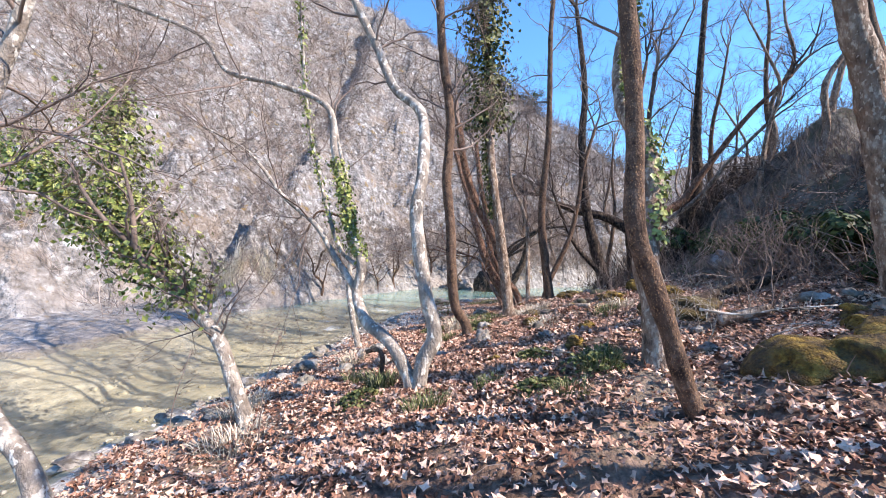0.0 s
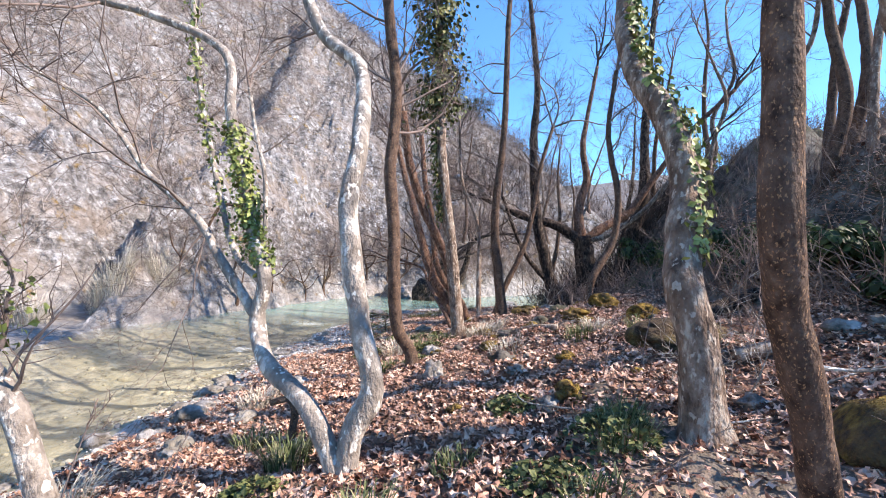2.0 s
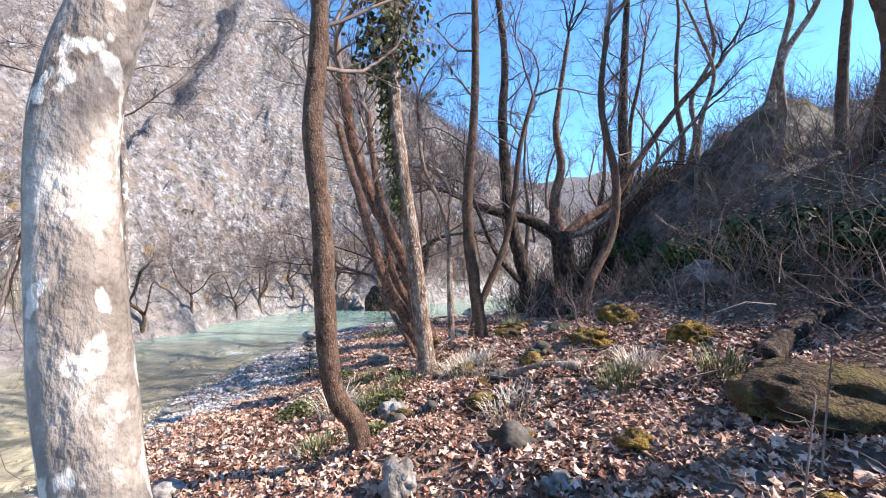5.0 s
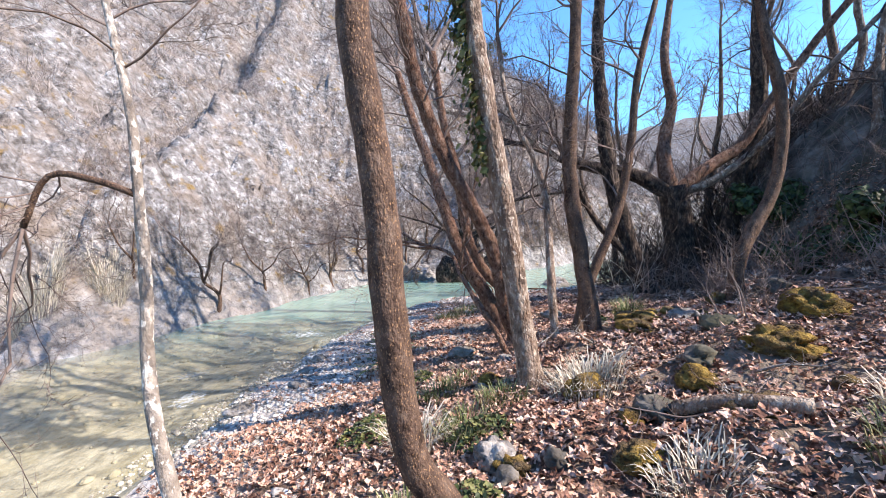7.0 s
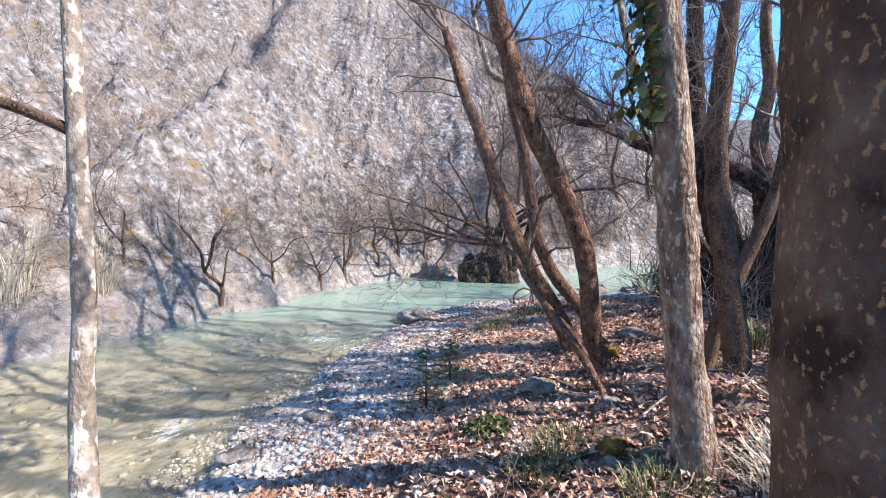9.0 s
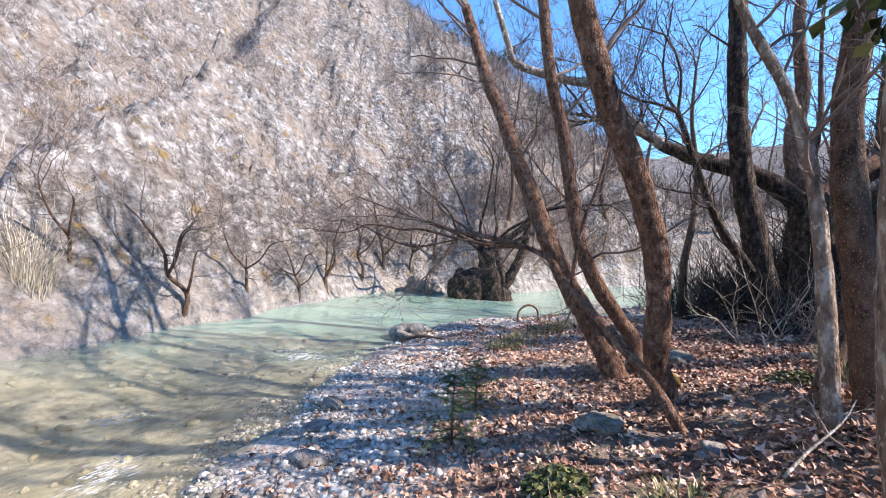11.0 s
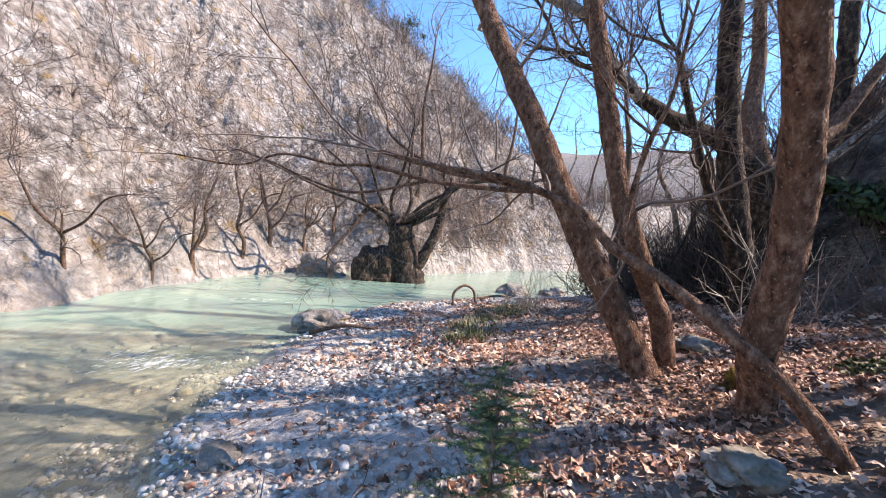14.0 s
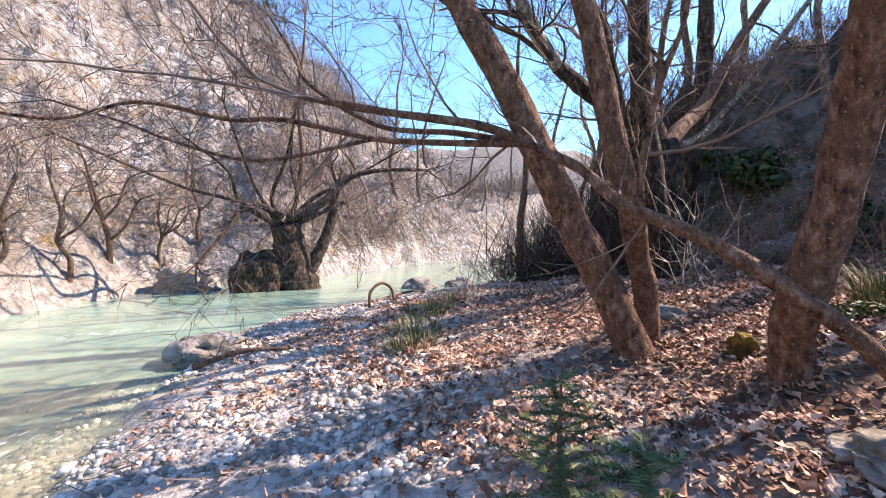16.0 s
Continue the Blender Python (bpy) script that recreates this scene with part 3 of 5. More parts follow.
t = tree("slender dark-barked tree with a crooked foot", [([(0.475, 7.48, -0.5), (0.465, 7.48, 0.05), (0.245, 7.44, 0.46), (0.165, 7.41, 1.22), (0.135, 7.41, 1.98), (0.055, 7.44, 2.75), (0.105, 7.53, 3.51), (0.085, 7.58, 4.2), (-0.045, 7.58, 5.1), (-0.135, 7.63, 6.3)], 0.096, 0.078)], M_DARK, 4, 9, 1.8, 0.55)
ivy_stem = [(1.6, 9.53, -0.15), (1.49, 9.58, 0.8), (1.34, 9.5, 1.89), (1.2, 9.44, 2.77), (1.1, 9.48, 3.6), (1.07, 9.6, 4.6), (1.0, 9.6, 6.0), (0.9, 9.6, 7.3), (0.8, 9.6, 8.8)]
t = tree("tall plane tree with a thick ivy crown", [(ivy_stem, 0.135, 0.06)], M_BARK, 5, 8, 1.6, 0.5)
ivy_on(random.Random(6), ivy_stem, 0.6, 0.98, 3600, 0.6, 0.085, t, mat=M_HERB)
ivy_on(random.Random(7), ivy_stem, 0.3, 0.65, 900, 0.24, 0.065, t, bias=Vector((-1.2, 0.3, 0)), mat=M_HERB)
t = tree("thin pale leaning tree at the water's edge", [([(-1.78, 8.95, -0.9), (-2.02, 9.15, 0.0), (-2.13, 9.3, 0.6), (-2.12, 9.35, 1.35), (-2.15, 9.4, 2.1), (-2.22, 9.5, 2.9), (-2.5, 9.8, 3.8), (-2.7, 9.95, 4.7)], 0.07, 0.03), ([(-2.15, 9.4, 2.1), (-2.5, 9.4, 2.25), (-2.9, 9.4, 2.3), (-3.15, 9.4, 1.85)], 0.035, 0.025, M_DARK)], M_PALE, 8, 14, 1.9, 0.45)
t = tree("tall grey-brown tree with a straight stem", [([(2.86, 10.61, -0.1), (2.75, 10.67, 0.83), (2.62, 10.76, 2.16), (2.63, 10.72, 3.15), (2.78, 10.79, 4.67), (2.79, 10.79, 7.26), (2.92, 10.79, 9.07)], 0.125, 0.05)], M_DARK, 9, 11, 1.8, 0.4)
t = tree("slim slanting tree beside a taller stem", [([(2.62, 10.93, -0.25), (2.91, 10.94, 0.71), (3.38, 10.95, 1.75), (3.63, 10.98, 2.72), (3.8, 11.03, 3.78), (4.1, 11.05, 4.83)], 0.08, 0.04)], M_DARK, 10, 8, 1.6, 0.4)
t = tree("thin dark sapling stem leaning back", [([(2.22, 10.43, -0.1), (2.22, 10.54, 1.03), (2.23, 10.69, 1.94), (2.14, 10.84, 2.57), (1.85, 11.01, 3.32), (1.8, 11.28, 4.44)], 0.06, 0.03)], M_BARK, 11, 8, 1.5, 0.4)
# This and the next two trees are painted near-black to stand for shade.
t = tree("massive dark old plane tree with spreading limbs", [
    ([(7.04, 14.55, -0.3), (6.97, 14.55, 0.6), (6.92, 14.55, 1.4), (6.8, 14.58, 2.4)], 0.36, 0.31),
    ([(6.8, 14.58, 2.2), (6.75, 14.78, 3.0), (6.9, 14.95, 3.7), (7.15, 15.05, 4.5), (6.95, 15.0, 5.5), (7.1, 15.1, 6.5), (7.4, 15.0, 8.5)], 0.19, 0.06, M_RED),
    ([(6.85, 14.58, 2.2), (7.49, 14.5, 2.7), (8.43, 14.4, 3.3), (8.83, 14.2, 4.0), (9.38, 13.9, 4.95), (10.06, 13.4, 6.1), (11.0, 12.9, 7.2)], 0.17, 0.06, M_RED),
    ([(6.9, 14.5, 2.2), (7.6, 14.2, 2.5), (8.6, 13.9, 3.3), (9.4, 13.3, 4.6), (10.2, 12.9, 5.6)], 0.1, 0.05, M_BARK),
    ([(6.75, 14.6, 2.25), (5.9, 14.8, 2.75), (4.9, 15.0, 3.0), (4.2, 15.1, 3.25)], 0.19, 0.105),
    # Outer limb in pale bark: sunlight on it is put into the colour.
    ([(4.25, 15.1, 3.23), (3.55, 15.1, 3.65), (3.1, 15.1, 4.15), (2.15, 15.1, 4.28), (1.37, 15.1, 4.45), (1.2, 15.1, 4.8), (1.0, 15.3, 5.6)], 0.105, 0.045, M_PALE)], M_BLACK, 12, 5, 2.0, 0.6)
t = tree("dark leaning tree with a low side limb", [([(5.81, 14.08, -0.1), (5.34, 14.14, 1.44), (4.97, 14.17, 3.05), (4.79, 14.14, 5.39), (4.83, 14.08, 7.19), (4.5, 14.07, 9.89)], 0.22, 0.07), ([(5.53, 14.12, 0.72), (4.55, 14.08, 1.78), (3.81, 14.18, 3.54)], 0.1, 0.04)], M_BLACK, 13, 10, 1.8, 0.4)
t = tree("dark curved tree at the foot of the slope", [([(8.35, 14.79, 0.4), (8.6, 14.7, 2.08), (9.04, 14.56, 3.86), (8.99, 14.51, 5.82), (9.03, 14.45, 7.79), (9.15, 14.34, 10.74)], 0.25, 0.08)], M_BLACK, 14, 10, 2.0, 0.4)
t = tree("crooked brown tree on the slope", [([(4.86, 10.52, 0.3), (4.98, 10.55, 1.12), (5.5, 10.55, 2.05), (5.57, 10.5, 3.12), (5.39, 10.58, 4.14), (5.35, 10.63, 4.92), (5.5, 10.6, 6.2)], 0.1, 0.05)], M_DARK, 15, 6, 1.4, 0.5)
t = tree("slanting dark tree beside an ivied trunk", [([(2.02, 2.92, 0.1), (1.79, 2.81, 0.44), (1.58, 2.71, 0.95), (1.41, 2.66, 1.35), (1.27, 2.56, 1.65), (1.26, 2.56, 2.21), (1.23, 2.56, 2.78), (1.18, 2.55, 3.38), (1.22, 2.6, 4.6)], 0.074, 0.052)], M_DARK, 16, 5, 1.4, 0.7)
ivied = [(2.12, 3.79, 0.3), (2.06, 3.84, 1.04), (2.01, 3.89, 1.3), (2.07, 4.02, 1.68), (2.18, 4.14, 2.19), (2.16, 4.33, 2.68), (2.08, 4.64, 3.2), (2.2, 5.01, 3.9), (2.39, 5.26, 4.53), (2.5, 5.5, 5.6)]
t = tree("curved plane tree with ivy on its bark", [(ivied, 0.135, 0.08)], M_BARK, 17, 6, 1.5, 0.65)
ivy_on(random.Random(18), ivied, 0.3, 0.95, 2600, 0.165, 0.05, t, bias=Vector((0.75, -0.7, 0)))
t = tree("broken leaning trunk wrapped in leafy ivy", [([(-2.28, 4.82, -0.85), (-2.52, 4.87, -0.2), (-2.76, 4.92, 0.33), (-3.1, 5.02, 0.7), (-3.27, 5.02, 0.91)], 0.09, 0.075), ([(-3.25, 5.02, 0.84), (-3.86, 5.12, 1.43), (-4.39, 5.22, 2.01), (-4.45, 5.42, 3.26), (-4.81, 5.52, 3.75)], 0.04, 0.015), ([(-3.86, 5.12, 1.43), (-4.82, 5.22, 1.71), (-5.55, 5.42, 2.55), (-6.23, 5.62, 2.98)], 0.03, 0.012)], M_PALE, 19, 12, 1.2, 0.6, 2)
ivy_on(random.Random(20), [(-3.15, 5.0, 0.8), (-3.5, 5.05, 1.15), (-4.1, 5.15, 1.75), (-4.35, 5.3, 2.6), (-4.5, 5.4, 3.5)], 0, 1, 3400, 0.5, 0.06, t)
ivy_on(random.Random(21), [(-3.86, 5.12, 1.5), (-4.82, 5.22, 2.0), (-5.55, 5.42, 2.5), (-6.3, 5.6, 2.9)], 0, 1, 2300, 0.5, 0.06, t)
t = tree("bowed pale trunk leaning over the stream", [([(-3.43, 3.42, -0.95), (-3.63, 3.42, -0.39), (-4.09, 3.52, 0.1), (-4.49, 3.62, 1.62), (-4.19, 3.62, 2.77), (-3.87, 3.62, 3.71), (-3.8, 3.62, 4.6)], 0.085, 0.06)], M_PALE, 22, 14, 2.2, 0.5)
t = tree("stout plane tree at the side of the path", [([(5.25, 4.4, 0.9), (5.07, 4.4, 1.51), (4.91, 4.4, 2.45), (4.69, 4.4, 3.51), (4.45, 4.39, 4.32), (4.2, 4.39, 5.6), (4.1, 4.4, 6.8)], 0.2, 0.1)], M_BARK, 23, 5, 1.6, 0.6)
t = tree("twin-stemmed brown plane tree leaning to the water", [([(2.3, 12.92, -0.65), (1.97, 13.1, 0.12), (1.67, 13.24, 0.67), (1.38, 13.42, 1.34), (1.22, 13.65, 1.94), (1.05, 14.0, 2.65), (0.9, 14.3, 3.3), (0.7, 14.6, 4.0), (0.4, 14.9, 5.2)], 0.15, 0.085), ([(2.65, 13.05, -0.6), (2.4, 13.0, 0.1), (2.17, 12.96, 0.4), (1.82, 12.87, 0.8), (1.6, 12.87, 1.2), (1.51, 12.92, 1.6), (1.42, 13.06, 2.4), (1.36, 13.15, 2.9), (1.2, 13.2, 3.6), (1.05, 13.3, 5.0)], 0.105, 0.07)], M_RED, 24, 10, 2.0, 0.5)
t = tree("thick curved plane trunk with rough brown bark", [([(2.14, 11.98, -0.5), (2.08, 11.95, -0.15), (1.95, 11.92, 0.15), (1.88, 11.82, 0.5), (1.78, 11.7, 1.0), (1.66, 11.63, 1.4), (1.38, 11.53, 1.95), (1.22, 11.5, 2.25), (0.98, 11.45, 2.7), (0.6, 11.4, 3.8), (0.4, 11.4, 5.0)], 0.125, 0.1)], M_RED, 25, 7, 1.7, 0.6)
t = tree("low slanting branch trunk reaching over the gravel", [([(1.92, 11.1, -0.68), (1.7, 11.52, -0.02), (1.52, 11.86, 0.33), (1.38, 12.26, 0.63), (1.3, 12.7, 0.85), (1.24, 12.95, 1.1), (1.05, 13.16, 1.24), (0.65, 13.3, 1.36), (0.15, 13.7, 1.45), (-0.2, 14.2, 1.6)], 0.058, 0.022), ([(0.9, 13.2, 1.27), (0.59, 13.5, 1.28), (0.26, 14.0, 1.35), (-0.26, 14.4, 1.48), (-0.54, 14.6, 1.47), (-1.04, 14.8, 1.54), (-1.45, 15.0, 1.4), (-2.02, 15.1, 1.44)], 0.026, 0.008), ([(0.9, 13.2, 1.27), (0.66, 13.6, 1.38), (0.41, 14.2, 1.51), (0.03, 14.6, 1.85), (0.01, 14.8, 2.11), (-0.12, 15.0, 2.48)], 0.026, 0.009), ([(0.26, 14.0, 1.35), (-0.35, 14.6, 1.21), (-0.81, 15.0, 1.35), (-1.08, 15.2, 1.48), (-1.48, 15.4, 1.61)], 0.016, 0.007), ([(1.32, 12.58, 0.78), (1.34, 12.6, 1.0), (1.38, 12.55, 1.4), (1.42, 12.48, 1.7), (1.5, 12.4, 2.0), (1.64, 12.4, 2.6)], 0.027, 0.014), ([(1.42, 12.48, 1.7), (1.2, 12.55, 1.85), (0.95, 12.6, 2.1), (0.7, 12.7, 2.45)], 0.012, 0.006)], M_RED, 26, 14, 1.6, 0.45)


# ---- stones, logs and small plants ----
def icosphere(sub=1):
    bm = bmesh.new()
    bmesh.ops.create_icosphere(bm, subdivisions=sub, radius=1.0)
    v = np.array([q.co[:] for q in bm.verts])
    f = np.array([[q.index for q in p.verts] for p in bm.faces])
    bm.free()
    return v, f


def boulder(name, label, category, x, y, sx, sy, sz, mat, seed, sink=0.25, detail=4, rough=0.25, group="", turn=0.0, z=None):
    """An uneven stone half sunk in the ground."""
    v, f = icosphere(detail)
    out = []
    for p in v:
        q = Vector(p)
        k = 1 + rough * noise.noise(q * 1.3 + Vector((seed * 3.1, 0, 0))) + rough * 0.6 * noise.noise(q * 3.1 + Vector((0, seed, 0))) + rough * 0.3 * noise.noise(q * 7.0)
        k = min(k, 1 + rough * 0.3)
        out.append((q.x * sx * k, q.y * sy * k, q.z * sz * k))
    ob = mesh_object(name, out, f.tolist(), mat)
    gz = ground_z(x, y) if z is None else z
    ob.matrix_world = pose(x, y, gz + sz * (1 - 2 * sink), 0, 0, turn)
    return tagged(ob, label, category, group)


def stick(name, label, category, pts, r0, r1, mat, side_twigs=0, seed=0, reach=0.4):
    rng = random.Random(seed)
    line, along = spline(pts, 0.06)
    heap = Heap()
    heap.tube(line, [r0 + (r1 - r0) * a for a in along], 10 if r0 > 0.03 else 5, rough=0.15)
    thing = heap.make(name, mat)
    for _ in range(side_twigs):
        i = rng.randrange(2, len(line) - 1)
        h = Heap()
        sprout(rng, h, line[i], Vector((rng.gauss(0, 1), rng.gauss(0, 1), rng.gauss(0.3, 0.6))), reach * rng.uniform(0.5, 1.3), max(0.003, r1 * 0.6), 1)
        h.make("twig", mat, thing)
    return tagged(thing, label, category)


boulder("boulder", "large boulder covered in ochre-green moss", "boulder", 3.8, 2.95, 1.25, 0.9, 0.6, M_MOSS, 1, 0.35, 5, 0.35, z=0.2)
boulder("boulder", "low dark mossy boulder among fallen leaves", "boulder", 3.5, 5.75, 0.6, 0.42, 0.22, M_EARTHY, 2, 0.3, 5, 0.4)
boulder("stump", "grey lichen-covered stump at a tree's foot", "stump", 0.68, 6.6, 0.13, 0.13, 0.17, M_STONE, 3, 0.2, 4, 0.5)
for i, (x, y, a, b, c) in enumerate([(2.2, 6.05, 0.11, 0.09, 0.08), (2.05, 9.1, 0.28, 0.2, 0.12), (2.75, 8.5, 0.24, 0.16, 0.11), (3.6, 8.6, 0.26, 0.22, 0.14), (1.0, 8.15, 0.16, 0.12, 0.1), (1.75, 7.75, 0.17, 0.13, 0.08), (3.3, 10.2, 0.45, 0.3, 0.11), (1.6, 4.7, 0.17, 0.12, 0.1), (2.42, 12.3, 0.1, 0.09, 0.12), (4.4, 9.0, 0.25, 0.2, 0.16), (4.3, 7.6, 0.25, 0.2, 0.16), (0.72, 5.3, 0.1, 0.08, 0.06)]):
    boulder("mossy_stone", "brown stone with yellow-green moss in leaf litter", "stone", x, y, a, b, c, M_MOSS, 10 + i, 0.34, 4, 0.7, "mossy stones", turn=37.0 * i)
for i, (x, y, a, b, c) in enumerate([(1.12, 11.5, 0.2, 0.16, 0.08), (-0.1, 17.6, 0.5, 0.42, 0.2), (0.9, 8.35, 0.17, 0.14, 0.11), (-1.0, 6.9, 0.12, 0.1, 0.1), (-1.6, 6.7, 0.16, 0.12, 0.1), (-2.0, 5.9, 0.17, 0.13, 0.1), (-1.2, 7.9, 0.2, 0.14, 0.1), (0.0, 6.4, 0.13, 0.12, 0.07), (6.6, 21.6, 0.7, 0.5, 0.4), (8.0, 21.2, 0.5, 0.5, 0.3), (3.2, 13.2, 0.2, 0.2, 0.12), (-2.4, 7.2, 0.2, 0.14, 0.12), (7.3, 12.6, 0.6, 0.5, 0.4), (6.6, 9.5, 0.5, 0.4, 0.35), (-2.5, 6.5, 0.15, 0.12, 0.1)]):
    boulder("grey_stone", "rough grey limestone on the stream bank", "stone", x, y, a, b, c, M_STONE, 40 + i, 0.33, 4, 0.6, "grey stones", turn=53.0 * i)

rng = random.Random(77)
for i in range(30):
    y = rng.uniform(4.2, 13.5)
    x = float(np.interp(y, [p[1] for p in NEAR_SHORE[1:8]], [p[0] for p in NEAR_SHORE[1:8]])) + rng.uniform(-0.15, 0.7)
    a = rng.uniform(0.05, 0.15)
    boulder("bank_stone", "pale angular limestone at the water's edge", "stone", x, y, a * 1.4, a, a * 0.6, M_STONE, 300 + i, 0.36, 3, 0.8, "stones of the water's edge", turn=rng.uniform(0, 360))

rng = random.Random(78)
for i in range(44):
    x, y = rng.uniform(0.9, 5.2), rng.uniform(3.4, 11.4)
    a = rng.uniform(0.05, 0.15)
    if abs(float(side(WAY, np.array([x]), np.array([y]))[0])) < 0.7:
        continue
    if i % 3 == 0:
        boulder("mossy_stone", "brown stone with yellow-green moss in leaf litter", "stone", x, y, a * 1.3, a, a * 0.7, M_MOSS, 400 + i, 0.3, 3, 0.8, "mossy stones", turn=rng.uniform(0, 360))
    else:
        boulder("dark_stone", "dark earth-covered stone among fallen leaves", "stone", x, y, a * 1.3, a, a * 0.75, M_CLIFF if i % 3 == 1 else M_STONE, 400 + i, 0.3, 3, 0.8, "stones in the leaves", turn=rng.uniform(0, 360))
for i in range(22):
    x, y, a, ln = rng.uniform(0.6, 5.0), rng.uniform(2.6, 11.0), rng.uniform(0, 6.28), rng.uniform(0.4, 1.1)
    ends = [(x + math.cos(a) * ln * k + 0.04 * rng.gauss(0, 1), y + math.sin(a) * ln * k) for k in (0, 0.35, 0.7, 1.0)]
    if min(abs(float(side(WAY, np.array([p[0]]), np.array([p[1]]))[0])) for p in ends) < 0.5:
        continue
    stick("fallen_branch", "thin grey dead branch lying on leaves", "branch", [(p[0], p[1], ground_z(*p) + 0.03 + 0.05 * k) for k, p in enumerate(ends)], rng.uniform(0.008, 0.016), 0.004, M_PALE if i % 2 else M_TWIG, 3, 900 + i, 0.3)

stick("fallen_log", "pale barkless log lying in leaf litter", "log", [(2.2, 8.05, ground_z(2.2, 8.05) + 0.08), (2.45, 7.8, ground_z(2.45, 7.8) + 0.1), (2.75, 7.5, ground_z(2.75, 7.5) + 0.09)], 0.055, 0.05, M_BARK)
stick("fallen_log", "long dark fallen trunk across the slope", "log", [(4.1, 6.6, ground_z(4.1, 6.6) + 0.06), (5.0, 6.9, ground_z(5.0, 6.9) + 0.1), (6.4, 7.1, ground_z(6.4, 7.1) + 0.12)], 0.11, 0.1, M_BLACK)
stick("fallen_log", "weathered broken log on the slope", "log", [(3.4, 4.9, ground_z(3.4, 4.9) + 0.1), (3.9, 4.7, ground_z(3.9, 4.7) + 0.1)], 0.07, 0.06, M_BARK)
stick("fallen_branch", "bleached forked branch in front of a trunk", "branch", [(2.2, 3.35, 1.0), (2.45, 3.2, 0.98), (2.65, 3.05, 1.05), (3.0, 2.95, 1.1)], 0.012, 0.005, M_PALE, 5, 3, 0.3)
stick("dead_root", "dark hooked dead root beside a pale trunk", "root", [(-0.85, 5.6, ground_z(-0.85, 5.6) - 0.05), (-0.82, 5.6, ground_z(-0.82, 5.6) + 0.3), (-0.9, 5.6, ground_z(-0.9, 5.6) + 0.42), (-1.05, 5.62, ground_z(-1.05, 5.62) + 0.4)], 0.04, 0.03, M_DARK)
gz = ground_z(2.9, 17.9)
stick("bent_root", "black looped root standing out of the gravel", "root", [(2.55, 17.9, gz - 0.05), (2.6, 17.95, gz + 0.22), (2.85, 18.0, gz + 0.36), (3.08, 18.0, gz + 0.25), (3.1, 17.9, gz - 0.05)], 0.03, 0.028, M_DARK)
stick("drift_branch", "dark driftwood branch lying on the gravel", "branch", [(-0.4, 16.9, ground_z(-0.4, 16.9) + 0.05), (0.05, 16.6, ground_z(0.05, 16.6) + 0.13), (0.5, 16.4, ground_z(0.5, 16.4) + 0.05)], 0.04, 0.02, M_DARK, 3, 8)
stick("drift_branch", "bare branch fallen into the stream", "branch", [(3.6, 19.3, -0.8), (4.6, 19.6, -0.7), (5.6, 20.2, -0.82)], 0.04, 0.02, M_DARK, 6, 9, 0.6)
for i, (x, y, h) in enumerate([(-2.7, 3.9, 1.1), (-1.85, 4.0, 1.2), (-1.5, 4.4, 0.6), (-0.6, 8.6, 0.7), (0.15, 9.4, 0.6), (-1.2, 8.6, 0.5), (2.0, 4.9, 0.6), (2.6, 5.2, 0.7)]):
    z = ground_z(x, y)
    stick("dry_stalk", "thin dry brown weed stalk with side twigs", "weed", [(x, y, z - 0.05), (x + 0.06, y, z + h * 0.5), (x + 0.2, y + 0.05, z + h)], 0.007, 0.003, M_TWIG, 4, 60 + i, 0.22)


def bare_shrub(label, x, y, h, stems, seed, mat=M_PALE, lean=0.25, level=2):
    rng = random.Random(seed)
    thing = new("bare_shrub")
    tagged(thing, label, "shrub")
    z = ground_z(x, y)
    for _ in range(stems):
        heap = Heap()
        p = Vector((x + rng.gauss(0, 0.12), y + rng.gauss(0, 0.12), z - 0.05))
        sprout(rng, heap, p, Vector((rng.gauss(0, lean), rng.gauss(0, lean), 1)), h * rng.uniform(0.7, 1.2), 0.011, level, 0.05, 0.25)
        heap.make("stem", mat, thing)
    return thing


bare_shrub("pale leafless shrub under dark trees", 4.5, 13.2, 1.2, 4, 70, level=1)
bare_shrub("pale leafless shrub in shade", 5.2, 13.5, 1.5, 4, 71, level=1)
bare_shrub("thin leafless shrub by a mossy boulder", 2.6, 4.2, 0.9, 4, 72)
bare_shrub("tangled leafless bush on the slope", 4.4, 5.6, 1.6, 7, 73, M_TWIG)
bare_shrub("tangled leafless bush on the slope", 5.6, 8.2, 1.5, 7, 74, M_TWIG)
bare_shrub("small leafless shrub by the old plane", 5.0, 12.9, 1.2, 4, 75, M_TWIG, level=1)
bare_shrub("low leafless shrub among leaves", 3.9, 9.2, 0.8, 5, 76, M_TWIG)
bare_shrub("low leafless shrub near the stream", 2.9, 15.6, 0.9, 5, 77)


